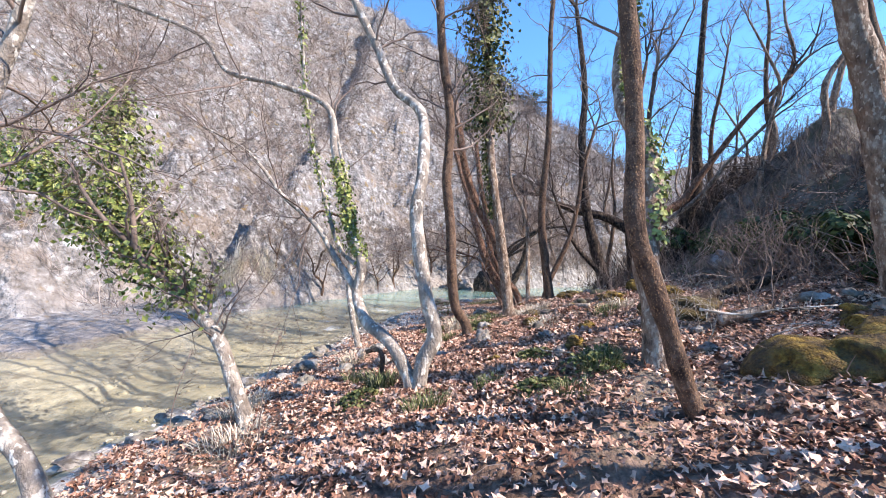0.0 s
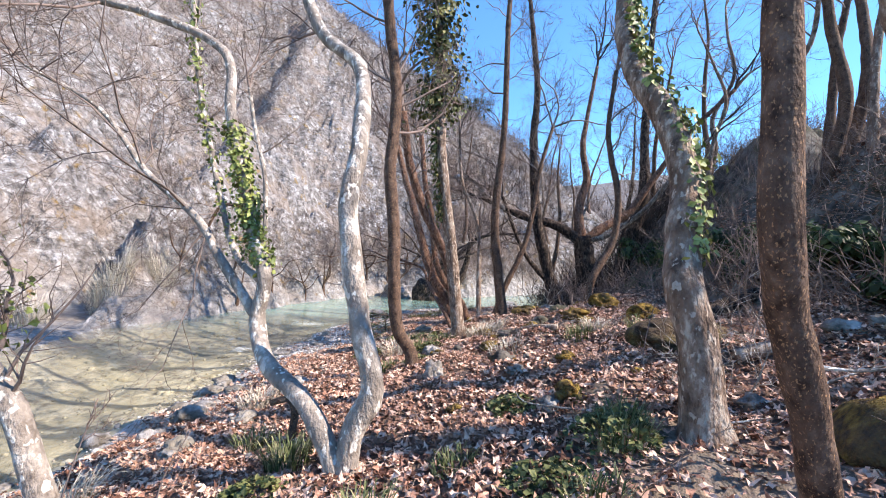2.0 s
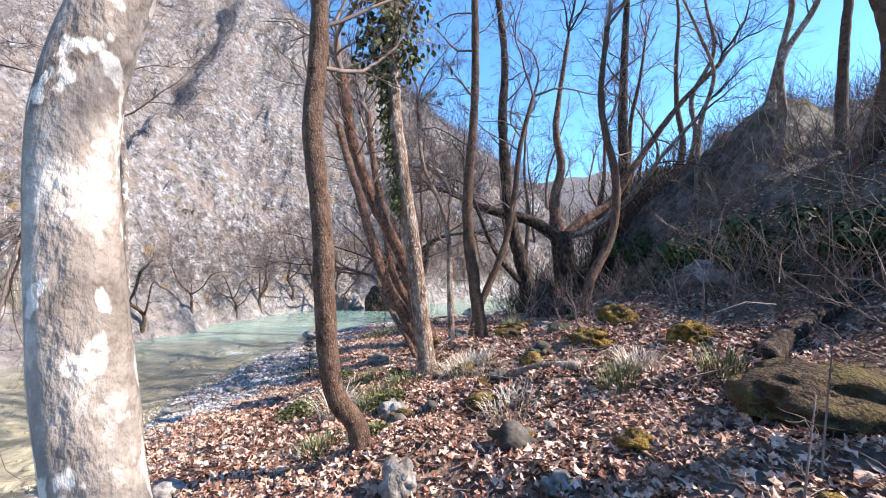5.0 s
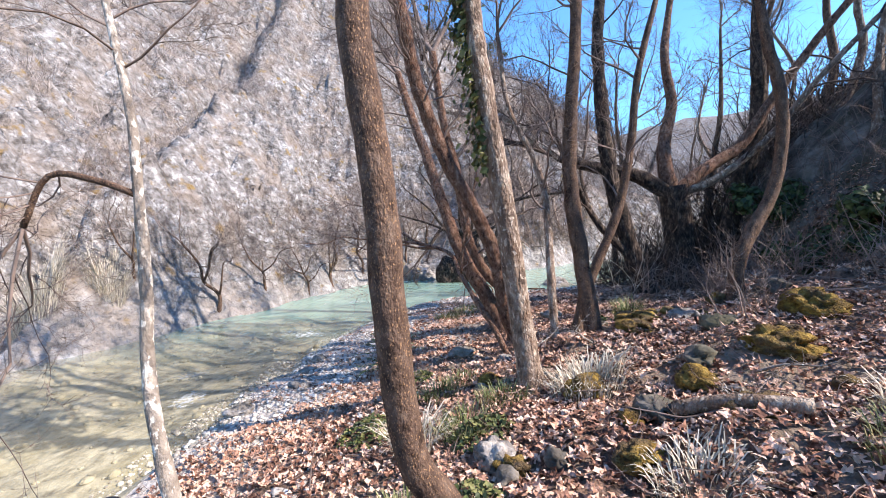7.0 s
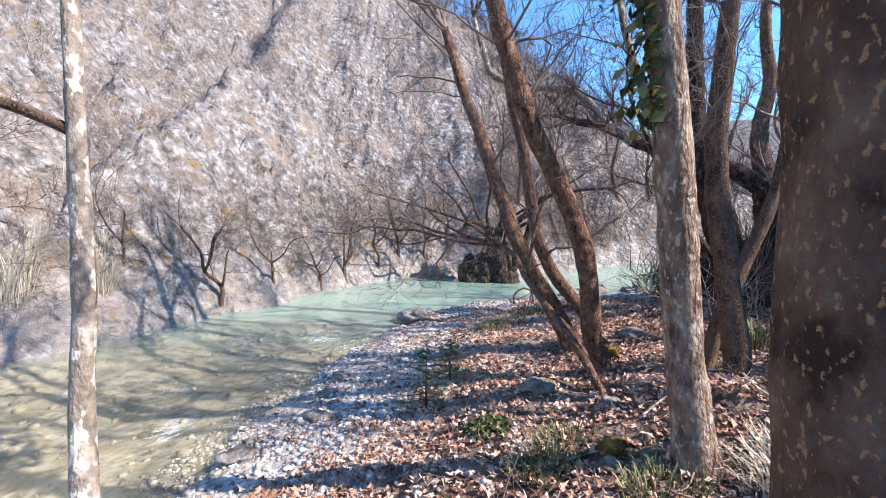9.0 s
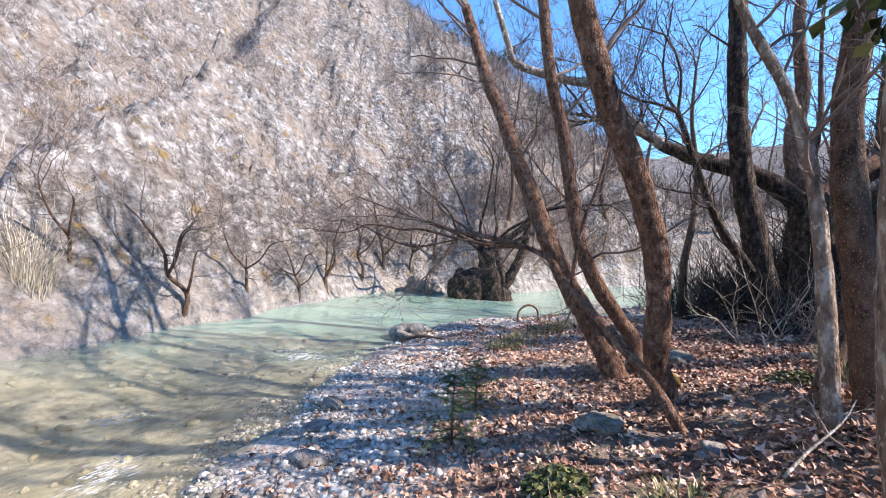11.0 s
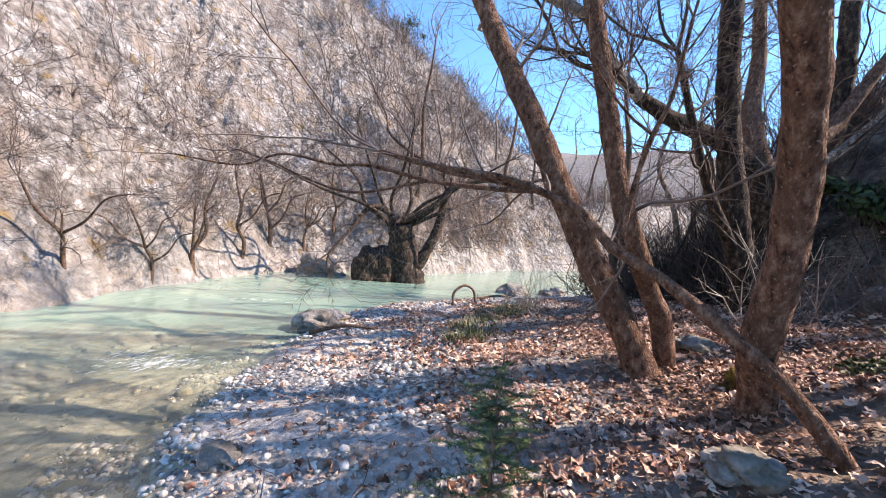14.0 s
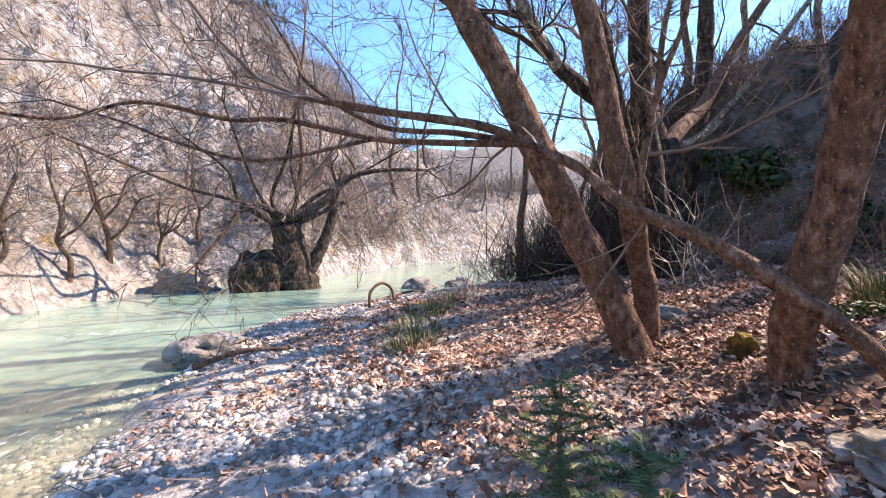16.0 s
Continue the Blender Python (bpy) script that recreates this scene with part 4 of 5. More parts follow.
def fir_sapling(x, y, h, seed):
    """A little conifer: stem and whorls of needled sprays."""
    rng = random.Random(seed)
    thing = new("fir_sapling")
    tagged(thing, "small green fir sapling on the gravel bank", "sapling")
    z = ground_z(x, y)
    stem = Heap()
    stem.tube([(x, y, z - 0.05), (x, y, z + h * 0.5), (x + 0.02, y, z + h)], [0.014, 0.01, 0.004], 6)
    stem.make("stem", M_BARK, thing)
    for w in range(8):
        zz = z + h * (0.1 + 0.85 * w / 8)
        for b in range(5):
            a = 2 * math.pi * (b + rng.random()) / 5
            ln = h * 0.62 * (1 - 0.8 * w / 8) * rng.uniform(0.6, 1.2)
            heap = Heap()
            pts = wander(rng, Vector((x, y, zz)), Vector((math.cos(a), math.sin(a), 0.12 + rng.gauss(0, 0.15))), ln, 5, 0.1, -0.02)
            heap.tube(pts, [0.004, 0.004, 0.003, 0.003, 0.002, 0.002], 3, False)
            for k in range(150):
                t = rng.random() * 4.99
                i = int(t)
                q = pts[i].lerp(pts[i + 1], t - i)
                ax = (pts[i + 1] - pts[i]).normalized()
                o = ax.cross(Vector((0, 0, 1))) * rng.choice((-1, 1)) + ax * 0.5 + Vector((0, 0, rng.gauss(0.1, 0.25)))
                o.normalize()
                side_v = ax.cross(o).normalized().cross(o) * 0.003
                n0 = len(heap.v)
                heap.v += [q - side_v, q + side_v, q + o * rng.uniform(0.02, 0.045)]
                heap.f.append((n0, n0 + 1, n0 + 2))
            heap.make("spray", M_NEEDLE, thing, False)
    return thing


fir_sapling(-0.15, 11.95, 0.8, 80)
fir_sapling(0.2, 12.45, 0.65, 81)


def tuft(name, label, category, x, y, radius, height, blades, mat, seed, spread=0.5):
    """A clump of bent blades."""
    rng = np.random.RandomState(seed)
    a, r = rng.rand(blades) * 6.283, radius * np.sqrt(rng.rand(blades)) * 0.5
    bx, by = x + np.cos(a) * r, y + np.sin(a) * r
    bz = land(bx, by)[0] - 0.02
    h = height * (0.5 + 0.7 * rng.rand(blades))
    out = spread * (0.4 + rng.rand(blades))
    a2 = a + rng.randn(blades) * 0.6
    w = 0.004 + 0.003 * rng.rand(blades)
    verts, faces = [], []
    for i in range(blades):
        d = np.array([math.cos(a2[i]), math.sin(a2[i]), 0])
        s = np.array([-d[1], d[0], 0]) * w[i]
        p = np.array([bx[i], by[i], bz[i]])
        b = len(verts)
        for t in (0, 0.5, 0.85):
            q = p + d * out[i] * h[i] * t * t + np.array([0, 0, h[i] * t * (1 - 0.25 * out[i] * t)])
            verts += [q - s * (1 - 0.5 * t), q + s * (1 - 0.5 * t)]
        verts.append(p + d * out[i] * h[i] + np.array([0, 0, h[i] * (0.95 - 0.35 * out[i])]))
        faces += [(b, b + 1, b + 3, b + 2), (b + 2, b + 3, b + 5, b + 4), (b + 4, b + 5, b + 6)]
    ob = mesh_object(name, [tuple(v) for v in verts], faces, mat, False)
    return tagged(ob, label, category)


for i, (x, y, r, h, n) in enumerate([(-0.75, 5.0, 0.35, 0.3, 260), (-0.15, 3.9, 0.4, 0.22, 240), (-1.2, 5.6, 0.3, 0.2, 160), (2.9, 7.1, 0.4, 0.22, 160), (3.6, 6.6, 0.4, 0.25, 160), (1.55, 3.9, 0.4, 0.22, 220), (0.75, 8.9, 0.5, 0.25, 220), (3.9, 11.6, 0.4, 0.4, 240), (0.5, 4.2, 0.3, 0.15, 120), (1.1, 3.4, 0.4, 0.15, 160), (1.2, 9.3, 0.5, 0.2, 200), (1.8, 15.6, 0.8, 0.2, 300), (2.5, 16.1, 0.8, 0.2, 300), (1.3, 15.0, 0.6, 0.2, 240), (0.1, 8.0, 0.4, 0.18, 160), (0.9, 10.2, 0.5, 0.16, 160), (1.7, 4.1, 0.3, 0.2, 160), (3.2, 16.6, 0.8, 0.22, 260), (0.6, 9.9, 0.5, 0.2, 160)]):
    tuft("grass_tuft", "tuft of dull green grass in leaf litter", "grass", x, y, r, h, n, M_GRASS, 90 + i)
for i, (x, y, r, h, n) in enumerate([(-8.3, 15.9, 1.0, 1.3, 500), (-7.4, 16.9, 0.8, 1.0, 360), (-9.6, 14.6, 0.9, 1.0, 300), (3.3, 7.3, 0.4, 0.25, 200), (-2.6, 5.2, 0.5, 0.3, 200), (0.3, 8.9, 0.4, 0.4, 140), (-1.6, 7.4, 0.5, 0.25, 180), (2.05, 9.15, 0.7, 0.3, 420), (-2.2, 4.2, 0.7, 0.2, 260), (1.9, 7.4, 0.5, 0.2, 200)]):
    tuft("dry_grass", "pale straw-coloured clump of dry grass", "grass", x, y, r, h, n, M_STRAW, 120 + i, 0.7)


def herb(x, y, w, h, seed, leaves=420):
    """A low mound of small green leaves."""
    rng = random.Random(seed)
    heap = Heap()
    for _ in range(leaves):
        a, r = rng.uniform(0, 6.283), w * math.sqrt(rng.random())
        px, py = x + math.cos(a) * r, y + math.sin(a) * r
        top = h * (1 - (r / w) ** 2) * rng.uniform(0.3, 1.0)
        leaf_at(heap, rng, Vector((px, py, ground_z(px, py) + 0.02 + top)), Vector((rng.gauss(0, 0.6), rng.gauss(0, 0.6), 1)), rng.uniform(0.025, 0.05))
    return tagged(heap.make("low_herb", M_HERB, None, False), "low patch of dull green leafy herbs", "herb", kind="stuff")


for i, (x, y, w, h) in enumerate([(1.5, 3.95, 0.34, 0.2), (0.95, 3.7, 0.28, 0.1), (0.85, 8.75, 0.3, 0.15), (-0.2, 9.5, 0.3, 0.12), (1.15, 5.0, 0.25, 0.1), (0.4, 10.8, 0.25, 0.12), (-0.9, 4.4, 0.25, 0.1), (3.5, 11.8, 0.3, 0.15), (0.6, 7.9, 0.25, 0.12)]):
    herb(x, y, w, h, 500 + i)

# ---- the old stump tree standing in the stream ----
boulder("root_mass", "black hollow root mass beside the stump tree", "tree root", 2.85, 24.7, 0.85, 0.7, 0.95, M_BLACK, 130, 0.3, 4, 0.4, z=-1.0)
boulder("stream_rock", "pale rounded rock at the water's edge", "rock", 1.2, 26.2, 0.9, 0.8, 0.6, M_ROCK, 131, 0.3, 4, 0.4, z=-1.0)
rng = random.Random(132)
limbs = [([(3.9, 24.3, -1.1), (3.75, 24.3, -0.3), (3.55, 24.3, 0.6), (3.4, 24.2, 1.1)], 0.6, 0.42), ([(3.8, 24.2, -1.0), (4.4, 24.1, 0.1), (4.8, 24.0, 1.1), (5.0, 23.9, 2.4)], 0.26, 0.12), ([(3.3, 24.1, 1.3), (2.3, 23.9, 1.6), (1.6, 23.7, 0.8), (0.9, 23.5, 0.0)], 0.11, 0.04), ([(3.4, 24.0, 1.2), (4.3, 23.6, 1.7), (5.1, 23.3, 2.5), (6.0, 22.9, 2.8), (7.4, 22.4, 2.9)], 0.14, 0.05)]
for k in range(8):
    a = radians(-75 + 21 * k)
    dx, dz = 1.35 * math.sin(a), 0.15 + 0.55 * math.cos(a)
    limbs.append(([(3.4 + dx * 0.2, 24.2, 1.0), (3.4 + dx * 1.0, 24.1 + rng.gauss(0, 0.4), 1.4 + dz * 0.7), (3.4 + dx * 2.1 + rng.gauss(0, 0.3), 23.9 + rng.gauss(0, 0.7), 1.6 + dz * 1.8), (3.4 + dx * 3.5 + rng.gauss(0, 0.4), 23.6 + rng.gauss(0, 1.1), 1.8 + dz * 3.3)], 0.08, 0.025))
tree("gnarled dark stump tree with fanned bare limbs", limbs, M_BLACK, 133, 3, 1.05, 0.95, 2, root=1.2, lift=-0.02)

# ---- small crooked trees at the foot of the far wall ----
rng = random.Random(140)
for i, (x, y, h) in enumerate([(-2.7, 23.5, 2.6), (-0.7, 27.0, 2.8), (-4.6, 20.7, 1.7), (-7.0, 17.4, 1.5), (-5.6, 19.0, 2.2), (-3.5, 22.4, 1.6), (-1.6, 25.4, 2.4), (0.6, 27.5, 2.0), (1.8, 27.9, 2.4)]):
    z = ground_z(x, y)
    lean, kink = rng.uniform(-0.9, 0.9), rng.uniform(-0.5, 0.5)
    stem = [(x, y, z - 0.3), (x + 0.2 * kink, y + 0.05, z + 0.2 * h), (x + 0.25 * lean - 0.3 * kink, y - 0.15, z + 0.42 * h), (x + 0.6 * lean + 0.2 * kink, y - 0.3, z + 0.68 * h), (x + lean, y - 0.6, z + h)]
    limbs = [(stem, 0.03 * h, 0.012 * h)]
    for k in range(rng.choice((1, 2, 3))):
        q, a = stem[rng.choice((1, 2))], rng.uniform(-1.1, 1.1)
        limbs.append(([q, (q[0] + 0.45 * a, q[1] - 0.2, q[2] + 0.16 * h), (q[0] + 0.8 * a, q[1] - 0.3, q[2] + 0.42 * h), (q[0] + 1.3 * a, q[1] - 0.6, q[2] + 0.5 * h)], 0.017 * h, 0.007 * h))
    tree("small crooked dark tree at the rocky shore", limbs, M_DARK, 141 + i, 8, 1.4, 0.3, 2, root=1.3)

# ---- trees further off ----
def far_tree(seed, height, r, mat=M_DARK, shoots=16):
    rng = random.Random(seed)
    pts = [(0, 0, -0.2)]
    x = y = 0.0
    for k in range(1, 6):
        x, y = x + rng.gauss(0, 0.25), y + rng.gauss(0, 0.25)
        pts.append((x, y, height * k / 5))
    return tree("bare grey tree on the wooded slope", [(pts, r, r * 0.3)], mat, seed, shoots, height * 0.24, 0.25, 2)


models = [far_tree(200, 7.0, 0.12), far_tree(201, 5.5, 0.09, M_BARK), far_tree(202, 6.2, 0.1, M_BARK), far_tree(203, 8.0, 0.13)]
rng = random.Random(210)
# The last three spots are out of view, added to shade the right foreground.
spots = [(10.4, 16.4), (9.8, 12.6), (11.4, 14.6), (12.4, 16.2), (10.0, 17.4), (10.8, 11.4), (13.0, 20.5), (8.6, 8.4), (7.4, 18.2), (8.9, 17.4), (11.2, 19.0), (13.5, 19.5), (16.0, 20.0), (12.6, 17.4), (10.5, 30.5), (13.0, 32.0), (16.0, 33.5), (20.0, 34.5), (8.0, 29.0), (18.5, 36.0), (24.0, 37.0), (14.0, 35.5), (22.0, 33.5), (28.0, 36.0), (5.5, 28.3), (7.0, 30.2), (9.4, 10.4), (9.7, 8.8), (10.6, 9.8), (8.8, 7.6), (6.2, 0.8), (7.2, 2.0), (5.4, -0.6)]
for i, (x, y) in enumerate(spots):
    m = pose(x, y, ground_z(x, y), rng.gauss(0, 4), rng.gauss(0, 4), rng.uniform(0, 360))
    if i < len(models):
        models[i].matrix_world = m
        tagged(models[i], group="bare trees of the slopes")
    else:
        copy_thing(models[i % 4], m)
for i, (x, y) in enumerate([(-0.9, 27.2), (0.4, 28.2), (-2.9, 24.6), (6.0, 27.6), (-4.4, 21.6), (-6.3, 19.2), (1.8, 28.9), (-7.6, 18.0), (-8.9, 17.6)]):
    bare_shrub("leafless brush on the rocky far bank", x, y, 1.9, 7, 220 + i, M_TWIG, 0.45)


def evergreen(label, x, y, w, h, seed, leaves=2600):
    """A dense dark bush: twigs with many small leaves in uneven clumps."""
    rng = random.Random(seed)
    thing = new("evergreen_bush")
    tagged(thing, label, "bush")
    z = ground_z(x, y)
    wood, green = Heap(), Heap()
    clumps = []
    for _ in range(16):
        q = Vector((x + rng.gauss(0, w * 0.45), y + rng.gauss(0, w * 0.45), z + h * rng.uniform(0.2, 1.0)))
        clumps.append((q, w * rng.uniform(0.15, 0.34)))
        wood.tube([(x, y, z - 0.1), Vector((x, y, z)).lerp(q, 0.5) + Vector((0, 0, 0.1)), q], [0.03, 0.02, 0.008], 5, False)
    for _ in range(leaves):
        q, r = rng.choice(clumps)
        o = Vector((rng.gauss(0, 1), rng.gauss(0, 1), rng.gauss(0, 0.7)))
        leaf_at(green, rng, q + o * r * 0.6, o + Vector((0, 0, 0.6)), 0.07 * rng.uniform(0.6, 1.4), 1.6)
    tagged(wood.make("stem", M_DARK, thing), kind="stuff")
    tagged(green.make("foliage", M_GREEN, thing, False), kind="stuff")


for i, (x, y, w, h) in enumerate([(6.7, 6.4, 0.7, 0.9), (7.2, 7.6, 0.7, 0.9), (7.3, 10.4, 0.8, 0.8), (6.3, 5.2, 0.6, 0.7), (8.6, 13.6, 0.8, 0.8), (7.8, 12.3, 0.8, 1.0), (7.1, 9.0, 0.7, 1.0)]):
    evergreen("dark evergreen bush on the shaded slope", x, y, w, h, 240 + i, int(1500 + 1500 * h))
for i, (x, y, w, h) in enumerate([(6.5, 47.0, 2.2, 2.2), (9.0, 43.5, 2.0, 2.0)]):
    evergreen("dark green bush on the hill's ridge", x, y, w, h, 250 + i, 2200)


# ---- what cannot be counted: brush, leaves, pebbles ----
def bulk(name, verts, faces, mat, label, category, shade=False):
    me = bpy.data.meshes.new(name)
    n = faces.shape[1]
    me.vertices.add(len(verts))
    me.vertices.foreach_set("co", verts.astype(np.float32).ravel())
    me.loops.add(faces.size)
    me.loops.foreach_set("vertex_index", faces.astype(np.int32).ravel())
    me.polygons.add(len(faces))
    me.polygons.foreach_set("loop_start", np.arange(0, faces.size, n, dtype=np.int32))
    me.polygons.foreach_set("use_smooth", np.full(len(faces), shade))
    me.update(calc_edges=True)
    me.materials.append(mat)
    return tagged(new(name, me), label, category, kind="stuff")


def twig_mass(rng, base, way, length, radius, segs=3, bend=0.35):
    """Three-sided twigs: vertices and faces."""
    n = len(base)
    way = way / np.linalg.norm(way, axis=1, keepdims=True)
    s = np.cross(way, rng.randn(n, 3))
    s /= np.linalg.norm(s, axis=1, keepdims=True)
    u = np.cross(way, s)
    rings, p, d = [], base.copy(), way.copy()
    for k in range(segs + 1):
        rr = (radius * (1 - 0.8 * k / segs))[:, None]
        rings.append(np.stack([p + rr * (s * math.cos(a) + u * math.sin(a)) for a in (0, 2.094, 4.189)], 1))
        d = d + rng.randn(n, 3) * bend
        d /= np.linalg.norm(d, axis=1, keepdims=True)
        p = p + d * (length / segs)[:, None]
    v = np.stack(rings, 1).reshape(-1, 3)
    per = (segs + 1) * 3
    f = np.array([(k * 3 + j, k * 3 + (j + 1) % 3, (k + 1) * 3 + (j + 1) % 3, (k + 1) * 3 + j) for k in range(segs) for j in range(3)])
    return v, (f[None] + (np.arange(n) * per)[:, None, None]).reshape(-1, 4)


def brush(name, label, x, y, rng, per, height, mat, radius=0.008, spread=0.8):
    z = land(x, y)[0]
    n = len(x)
    size = height * (0.4 + 0.9 * rng.rand(n))
    base = np.repeat(np.stack([x, y, z - 0.05], 1), per, 0)
    sz = np.repeat(size, per)
    start = rng.rand(n * per) * 0.5
    way = rng.randn(n * per, 3) * spread + np.array([0, 0, 1.0])
    base = base + np.stack([rng.randn(n * per) * 0.2, rng.randn(n * per) * 0.2, start], 1) * sz[:, None]
    v, f = twig_mass(rng, base, way, sz * (0.5 + 0.6 * rng.rand(n * per)), radius * (0.6 + sz * 0.6), 2)
    return bulk(name, v, f, mat, label, "brush")


rng = np.random.RandomState(300)
x, y = rng.uniform(-24, 22, 24000), rng.uniform(10, 58, 24000)
z, dn, df = land(x, y)
keep = (df > 0.8) & (fuzz(x, y, 0.3, 3) - 0.2 + 0.5 * smooth(3, 14, df) > rng.rand(len(x)) * 0.5 - 0.1) & (rng.rand(len(x)) < np.clip(34 / np.maximum(y, 20), 0, 1))
x, y = x[keep][:5000], y[keep][:5000]
brush("hillside_brush", "dry leafless scrub over the rocky hillside", x, y, rng, 15, 0.95, M_BRUSH, 0.008, 0.9)
x, y = rng.uniform(5, 18, 2000), rng.uniform(0, 24, 2000)
z, dn, df = land(x, y)
keep = (dn > 6) & (x > 5.5)
bar = (rng.rand(500) * 11 + 3.5, rng.rand(500) * 6 + 26)
edge = land(*bar)[2]
edge = (edge > 0.5) & (edge < 3.5)
brush("far_bank_brush", "grey-brown leafless brush along the far bank", bar[0][edge], bar[1][edge], rng, 14, 1.4, M_TWIG, 0.008, 0.8)
# Thicket whose dark twig colour paints in the shade of the bank.
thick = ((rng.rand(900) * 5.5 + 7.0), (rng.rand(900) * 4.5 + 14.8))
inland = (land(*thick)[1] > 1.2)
brush("shore_thicket", "leafless thicket, twigs coloured dark for the bank's shade", thick[0][inland][:420], thick[1][inland][:420], rng, 12, 1.7, M_DARK_TWIG, 0.008, 0.55)
brush("slope_brush", "dark leafless undergrowth on the shaded slope", x[keep], y[keep], rng, 13, 1.0, M_TWIG, 0.006, 0.7)
x, y = rng.uniform(5, 45, 700), rng.uniform(26, 48, 700)
z, dn, df = land(x, y)
keep = df > 0.2
brush("valley_brush", "grey leafless thicket beyond the stream", x[keep], y[keep], rng, 18, 2.2, M_TWIG, 0.011, 0.6)


def litter(name, label, x, y, rng, size, mat, lift=0.0):
    """Curled, lobed leaves lying on the ground."""
    n = len(x)
    z = land(x, y)[0]
    lobes = 8
    a = np.linspace(0, 2 * np.pi, lobes, endpoint=False)
    rad = np.where(np.arange(lobes) % 2 == 0, 1.0, 0.55) * np.array([1.2, 1, 1.0, 0.9, 0.75, 0.9, 1.0, 1])
    s = size * (0.5 + 0.8 * rng.rand(n))
    curl = 0.35 * rng.randn(n)
    local = np.zeros((n, lobes + 1, 3))
    local[:, 1:, 0] = np.cos(a) * rad * s[:, None]
    local[:, 1:, 1] = np.sin(a) * rad * s[:, None] * (0.6 + 0.4 * rng.rand(n))[:, None]
    local[:, 1:, 2] = curl[:, None] * s[:, None] * (np.cos(a) * rad) ** 2 + 0.22 * s[:, None] * rng.randn(n, lobes)
    turn, tx, ty = rng.rand(n) * 6.283, rng.randn(n) * 0.42, rng.randn(n) * 0.42
    normal = np.stack([np.sin(tx), np.sin(ty), np.ones(n)], 1)
    normal /= np.linalg.norm(normal, axis=1, keepdims=True)
    u = np.stack([np.cos(turn), np.sin(turn), np.zeros(n)], 1)
    u -= normal * (u * normal).sum(1, keepdims=True)
    u /= np.linalg.norm(u, axis=1, keepdims=True)
    w = np.cross(normal, u)
    pos = np.stack([x, y, z + 0.012 + 0.35 * s * (np.abs(tx) + np.abs(ty)) * 0.5 + lift * rng.rand(n)], 1)
    v = pos[:, None] + local[..., :1] * u[:, None] + local[..., 1:2] * w[:, None] + local[..., 2:] * normal[:, None]
    f = np.array([(0, 1 + k, 1 + (k + 1) % lobes) for k in range(lobes)])
    return bulk(name, v.reshape(-1, 3), (f[None] + (np.arange(n) * (lobes + 1))[:, None, None]).reshape(-1, 3), mat, label, "fallen leaves")


rng = np.random.RandomState(310)
x, y = rng.uniform(-5, 9, 330000), -1.5 + 21 * rng.rand(330000) ** 1.15
z, dn, df = land(x, y)
edge = 0.5 + 2.0 * smooth(9, 13, y)
keep = (dn > 0.15) & (rng.rand(len(x)) < (0.12 + 0.88 * smooth(0.3, 1.3, dn / edge + 0.9 * fuzz(x, y, 1.2, 3))) * (0.35 + 0.65 * smooth(-0.25, 0.15, fuzz(x, y, 0.9, 4))) * (1 - 0.6 * smooth(5, 9, x)))
x, y = x[keep][:112000], y[keep][:112000]
litter("leaf_litter", "pinkish-brown curled plane leaves covering the ground", x, y, rng, 0.039, M_LEAF, 0.03)


def pebbles(name, label, x, y, rng, size, mat, drop=0.3):
    v0, f0 = icosphere(1)
    n = len(x)
    z = land(x, y)[0]
    s = size * (0.35 + np.minimum(rng.exponential(0.6, n), 1.8))[:, None, None] * (0.7 + 0.5 * rng.rand(n, 1, 3)) * np.array([1, 1, 0.65])
    v = v0[None] * s * (1 + 0.18 * rng.randn(n, len(v0), 1))
    t = rng.rand(n) * 6.283
    c, d = np.cos(t)[:, None], np.sin(t)[:, None]
    vx, vy = v[..., 0] * c - v[..., 1] * d, v[..., 0] * d + v[..., 1] * c
    v = np.stack([vx + x[:, None], vy + y[:, None], v[..., 2] + (z + s[:, 0, 2] * (1 - 2 * drop))[:, None]], -1)
    return bulk(name, v.reshape(-1, 3), (f0[None] + (np.arange(n) * len(v0))[:, None, None]).reshape(-1, 3), mat, label, "pebbles", True)


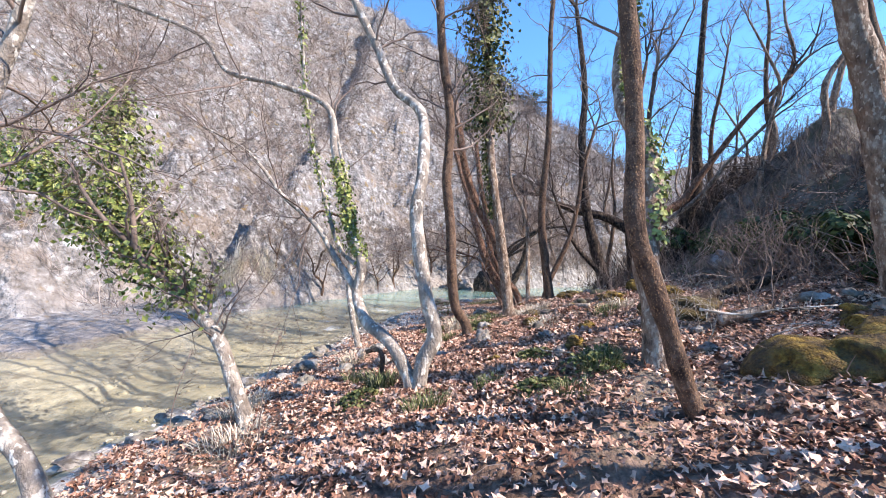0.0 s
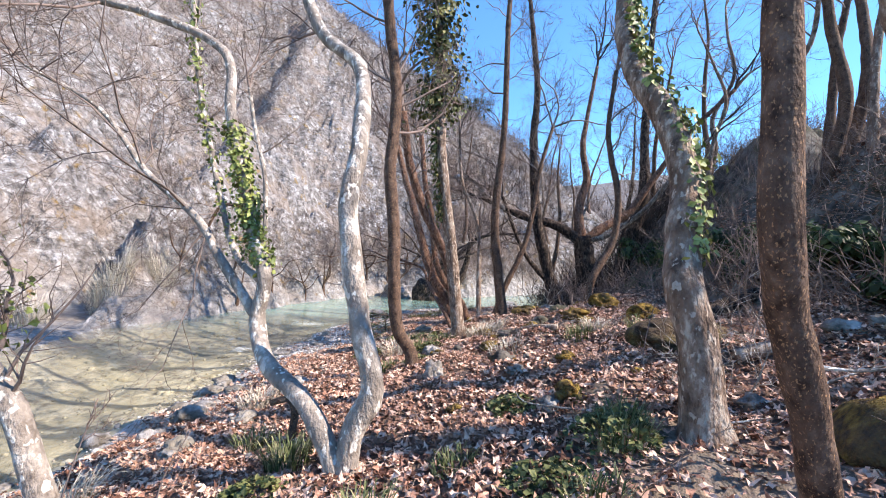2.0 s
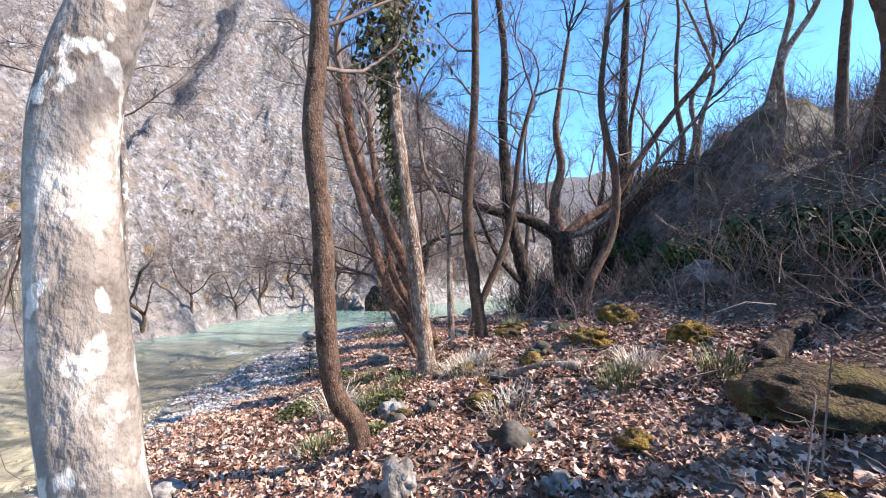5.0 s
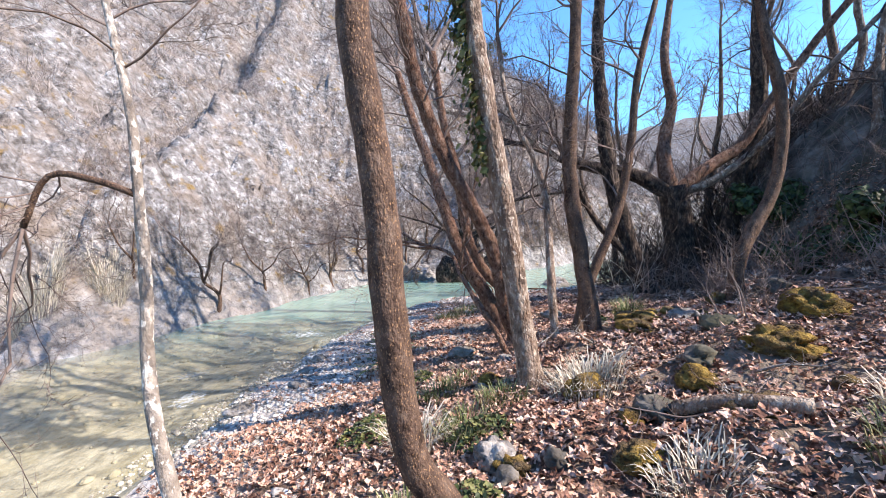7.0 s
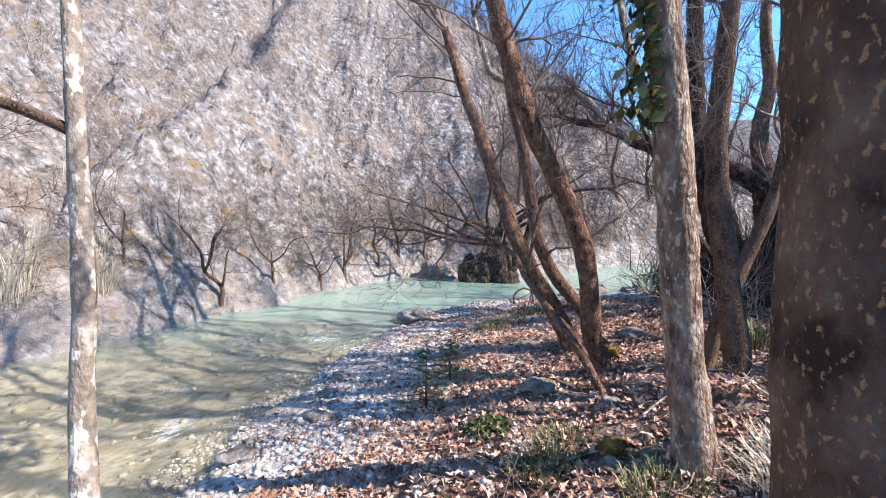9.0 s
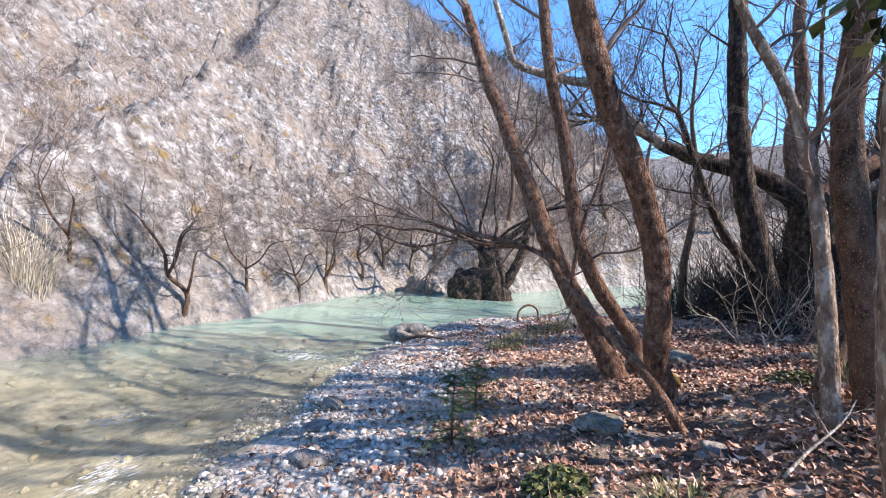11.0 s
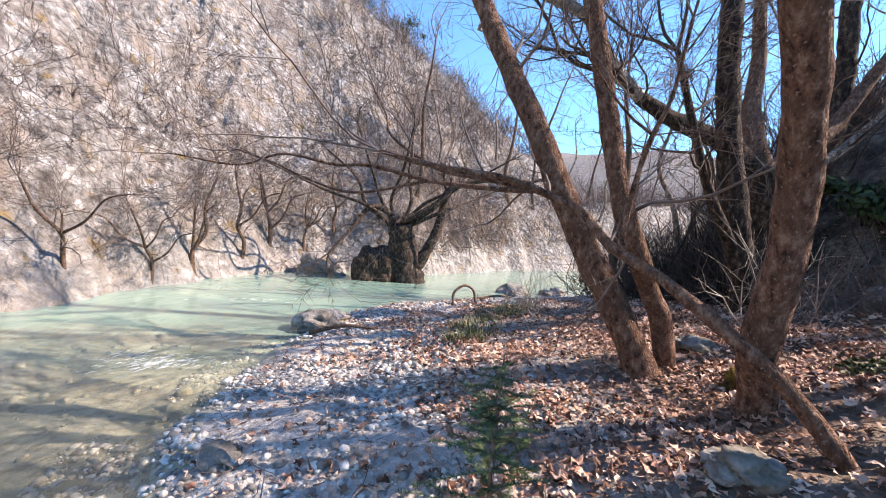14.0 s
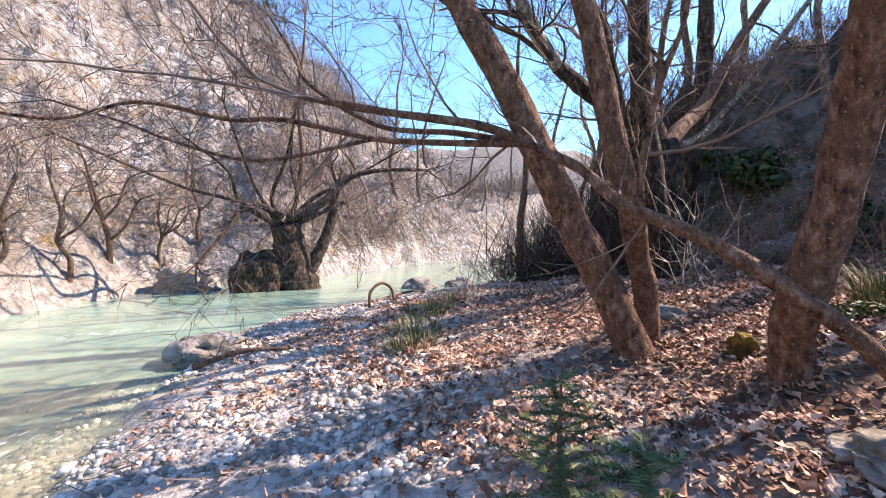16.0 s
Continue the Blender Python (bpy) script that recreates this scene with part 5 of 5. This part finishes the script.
x, y = rng.uniform(-5, 7, 165000), rng.uniform(2, 21, 165000)
z, dn, df = land(x, y)
keep = (dn > -0.9) & (dn < 3.6) & (rng.rand(len(x)) < (0.12 + 0.88 * smooth(9, 13, y)) * (1 - smooth(1.4, 3.6, dn)) * smooth(-0.2, 0.25, fuzz(x, y, 0.8, 3) + 0.15))
pebbles("gravel_stones", "pale rounded river pebbles along the bank", x[keep][:26000], y[keep][:26000], rng, 0.021, M_PEBBLE)
x, y = rng.uniform(-10, 2, 5000), rng.uniform(2, 22, 5000)
z, dn, df = land(x, y)
keep = (dn < -0.2) & (df < 0)
pebbles("bed_stones", "tan stones on the stream bed", x[keep][:900], y[keep][:900], rng, 0.045, M_BED, 0.42)
x, y = rng.uniform(-3.6, 6, 6000), rng.uniform(0, 18, 6000)
z, dn, df = land(x, y)
keep = dn > 0.2
x, y = x[keep][:2600], y[keep][:2600]
n = len(x)
v, f = twig_mass(rng, np.stack([x, y, land(x, y)[0] + 0.03], 1), np.stack([rng.randn(n), rng.randn(n), 0.12 * np.abs(rng.randn(n))], 1), 0.1 + 0.35 * rng.rand(n), 0.0025 + 0.004 * rng.rand(n), 3, 0.2)
bulk("fallen_twigs", v, f, M_TWIG, "thin broken twigs scattered on the ground", "twigs")


def foam(x, y, w, h, n, seed):
    """Broken white water where the stream runs over stones."""
    rng = np.random.RandomState(seed)
    v0, f0 = icosphere(1)
    px, py = x + rng.randn(n) * w, y + rng.randn(n) * h
    s = 0.003 + 0.014 * rng.rand(n, 1, 1) ** 3
    v = v0[None] * s * np.array([1.6, 1.0, 0.25]) * (1 + 0.35 * rng.randn(n, len(v0), 1)) + v0[None, :, :1] * s * np.array([2.0, 3.5, 0.0]) + np.stack([px, py, np.full(n, WATER + 0.002)], 1)[:, None]
    return bulk("white_water", v.reshape(-1, 3), (f0[None] + (np.arange(n) * len(v0))[:, None, None]).reshape(-1, 3), M_FOAM, "broken white water over shallow stones", "white water", True)


for i, (x, y, w, h, n) in enumerate([(-2.2, 16.1, 0.28, 0.12, 260), (-3.3, 12.3, 0.12, 0.16, 150), (-2.6, 16.5, 0.2, 0.12, 120), (-3.9, 13.5, 0.15, 0.1, 70), (-1.2, 20.5, 0.5, 0.15, 60)]):
    foam(x, y, w, h, n, 600 + i)
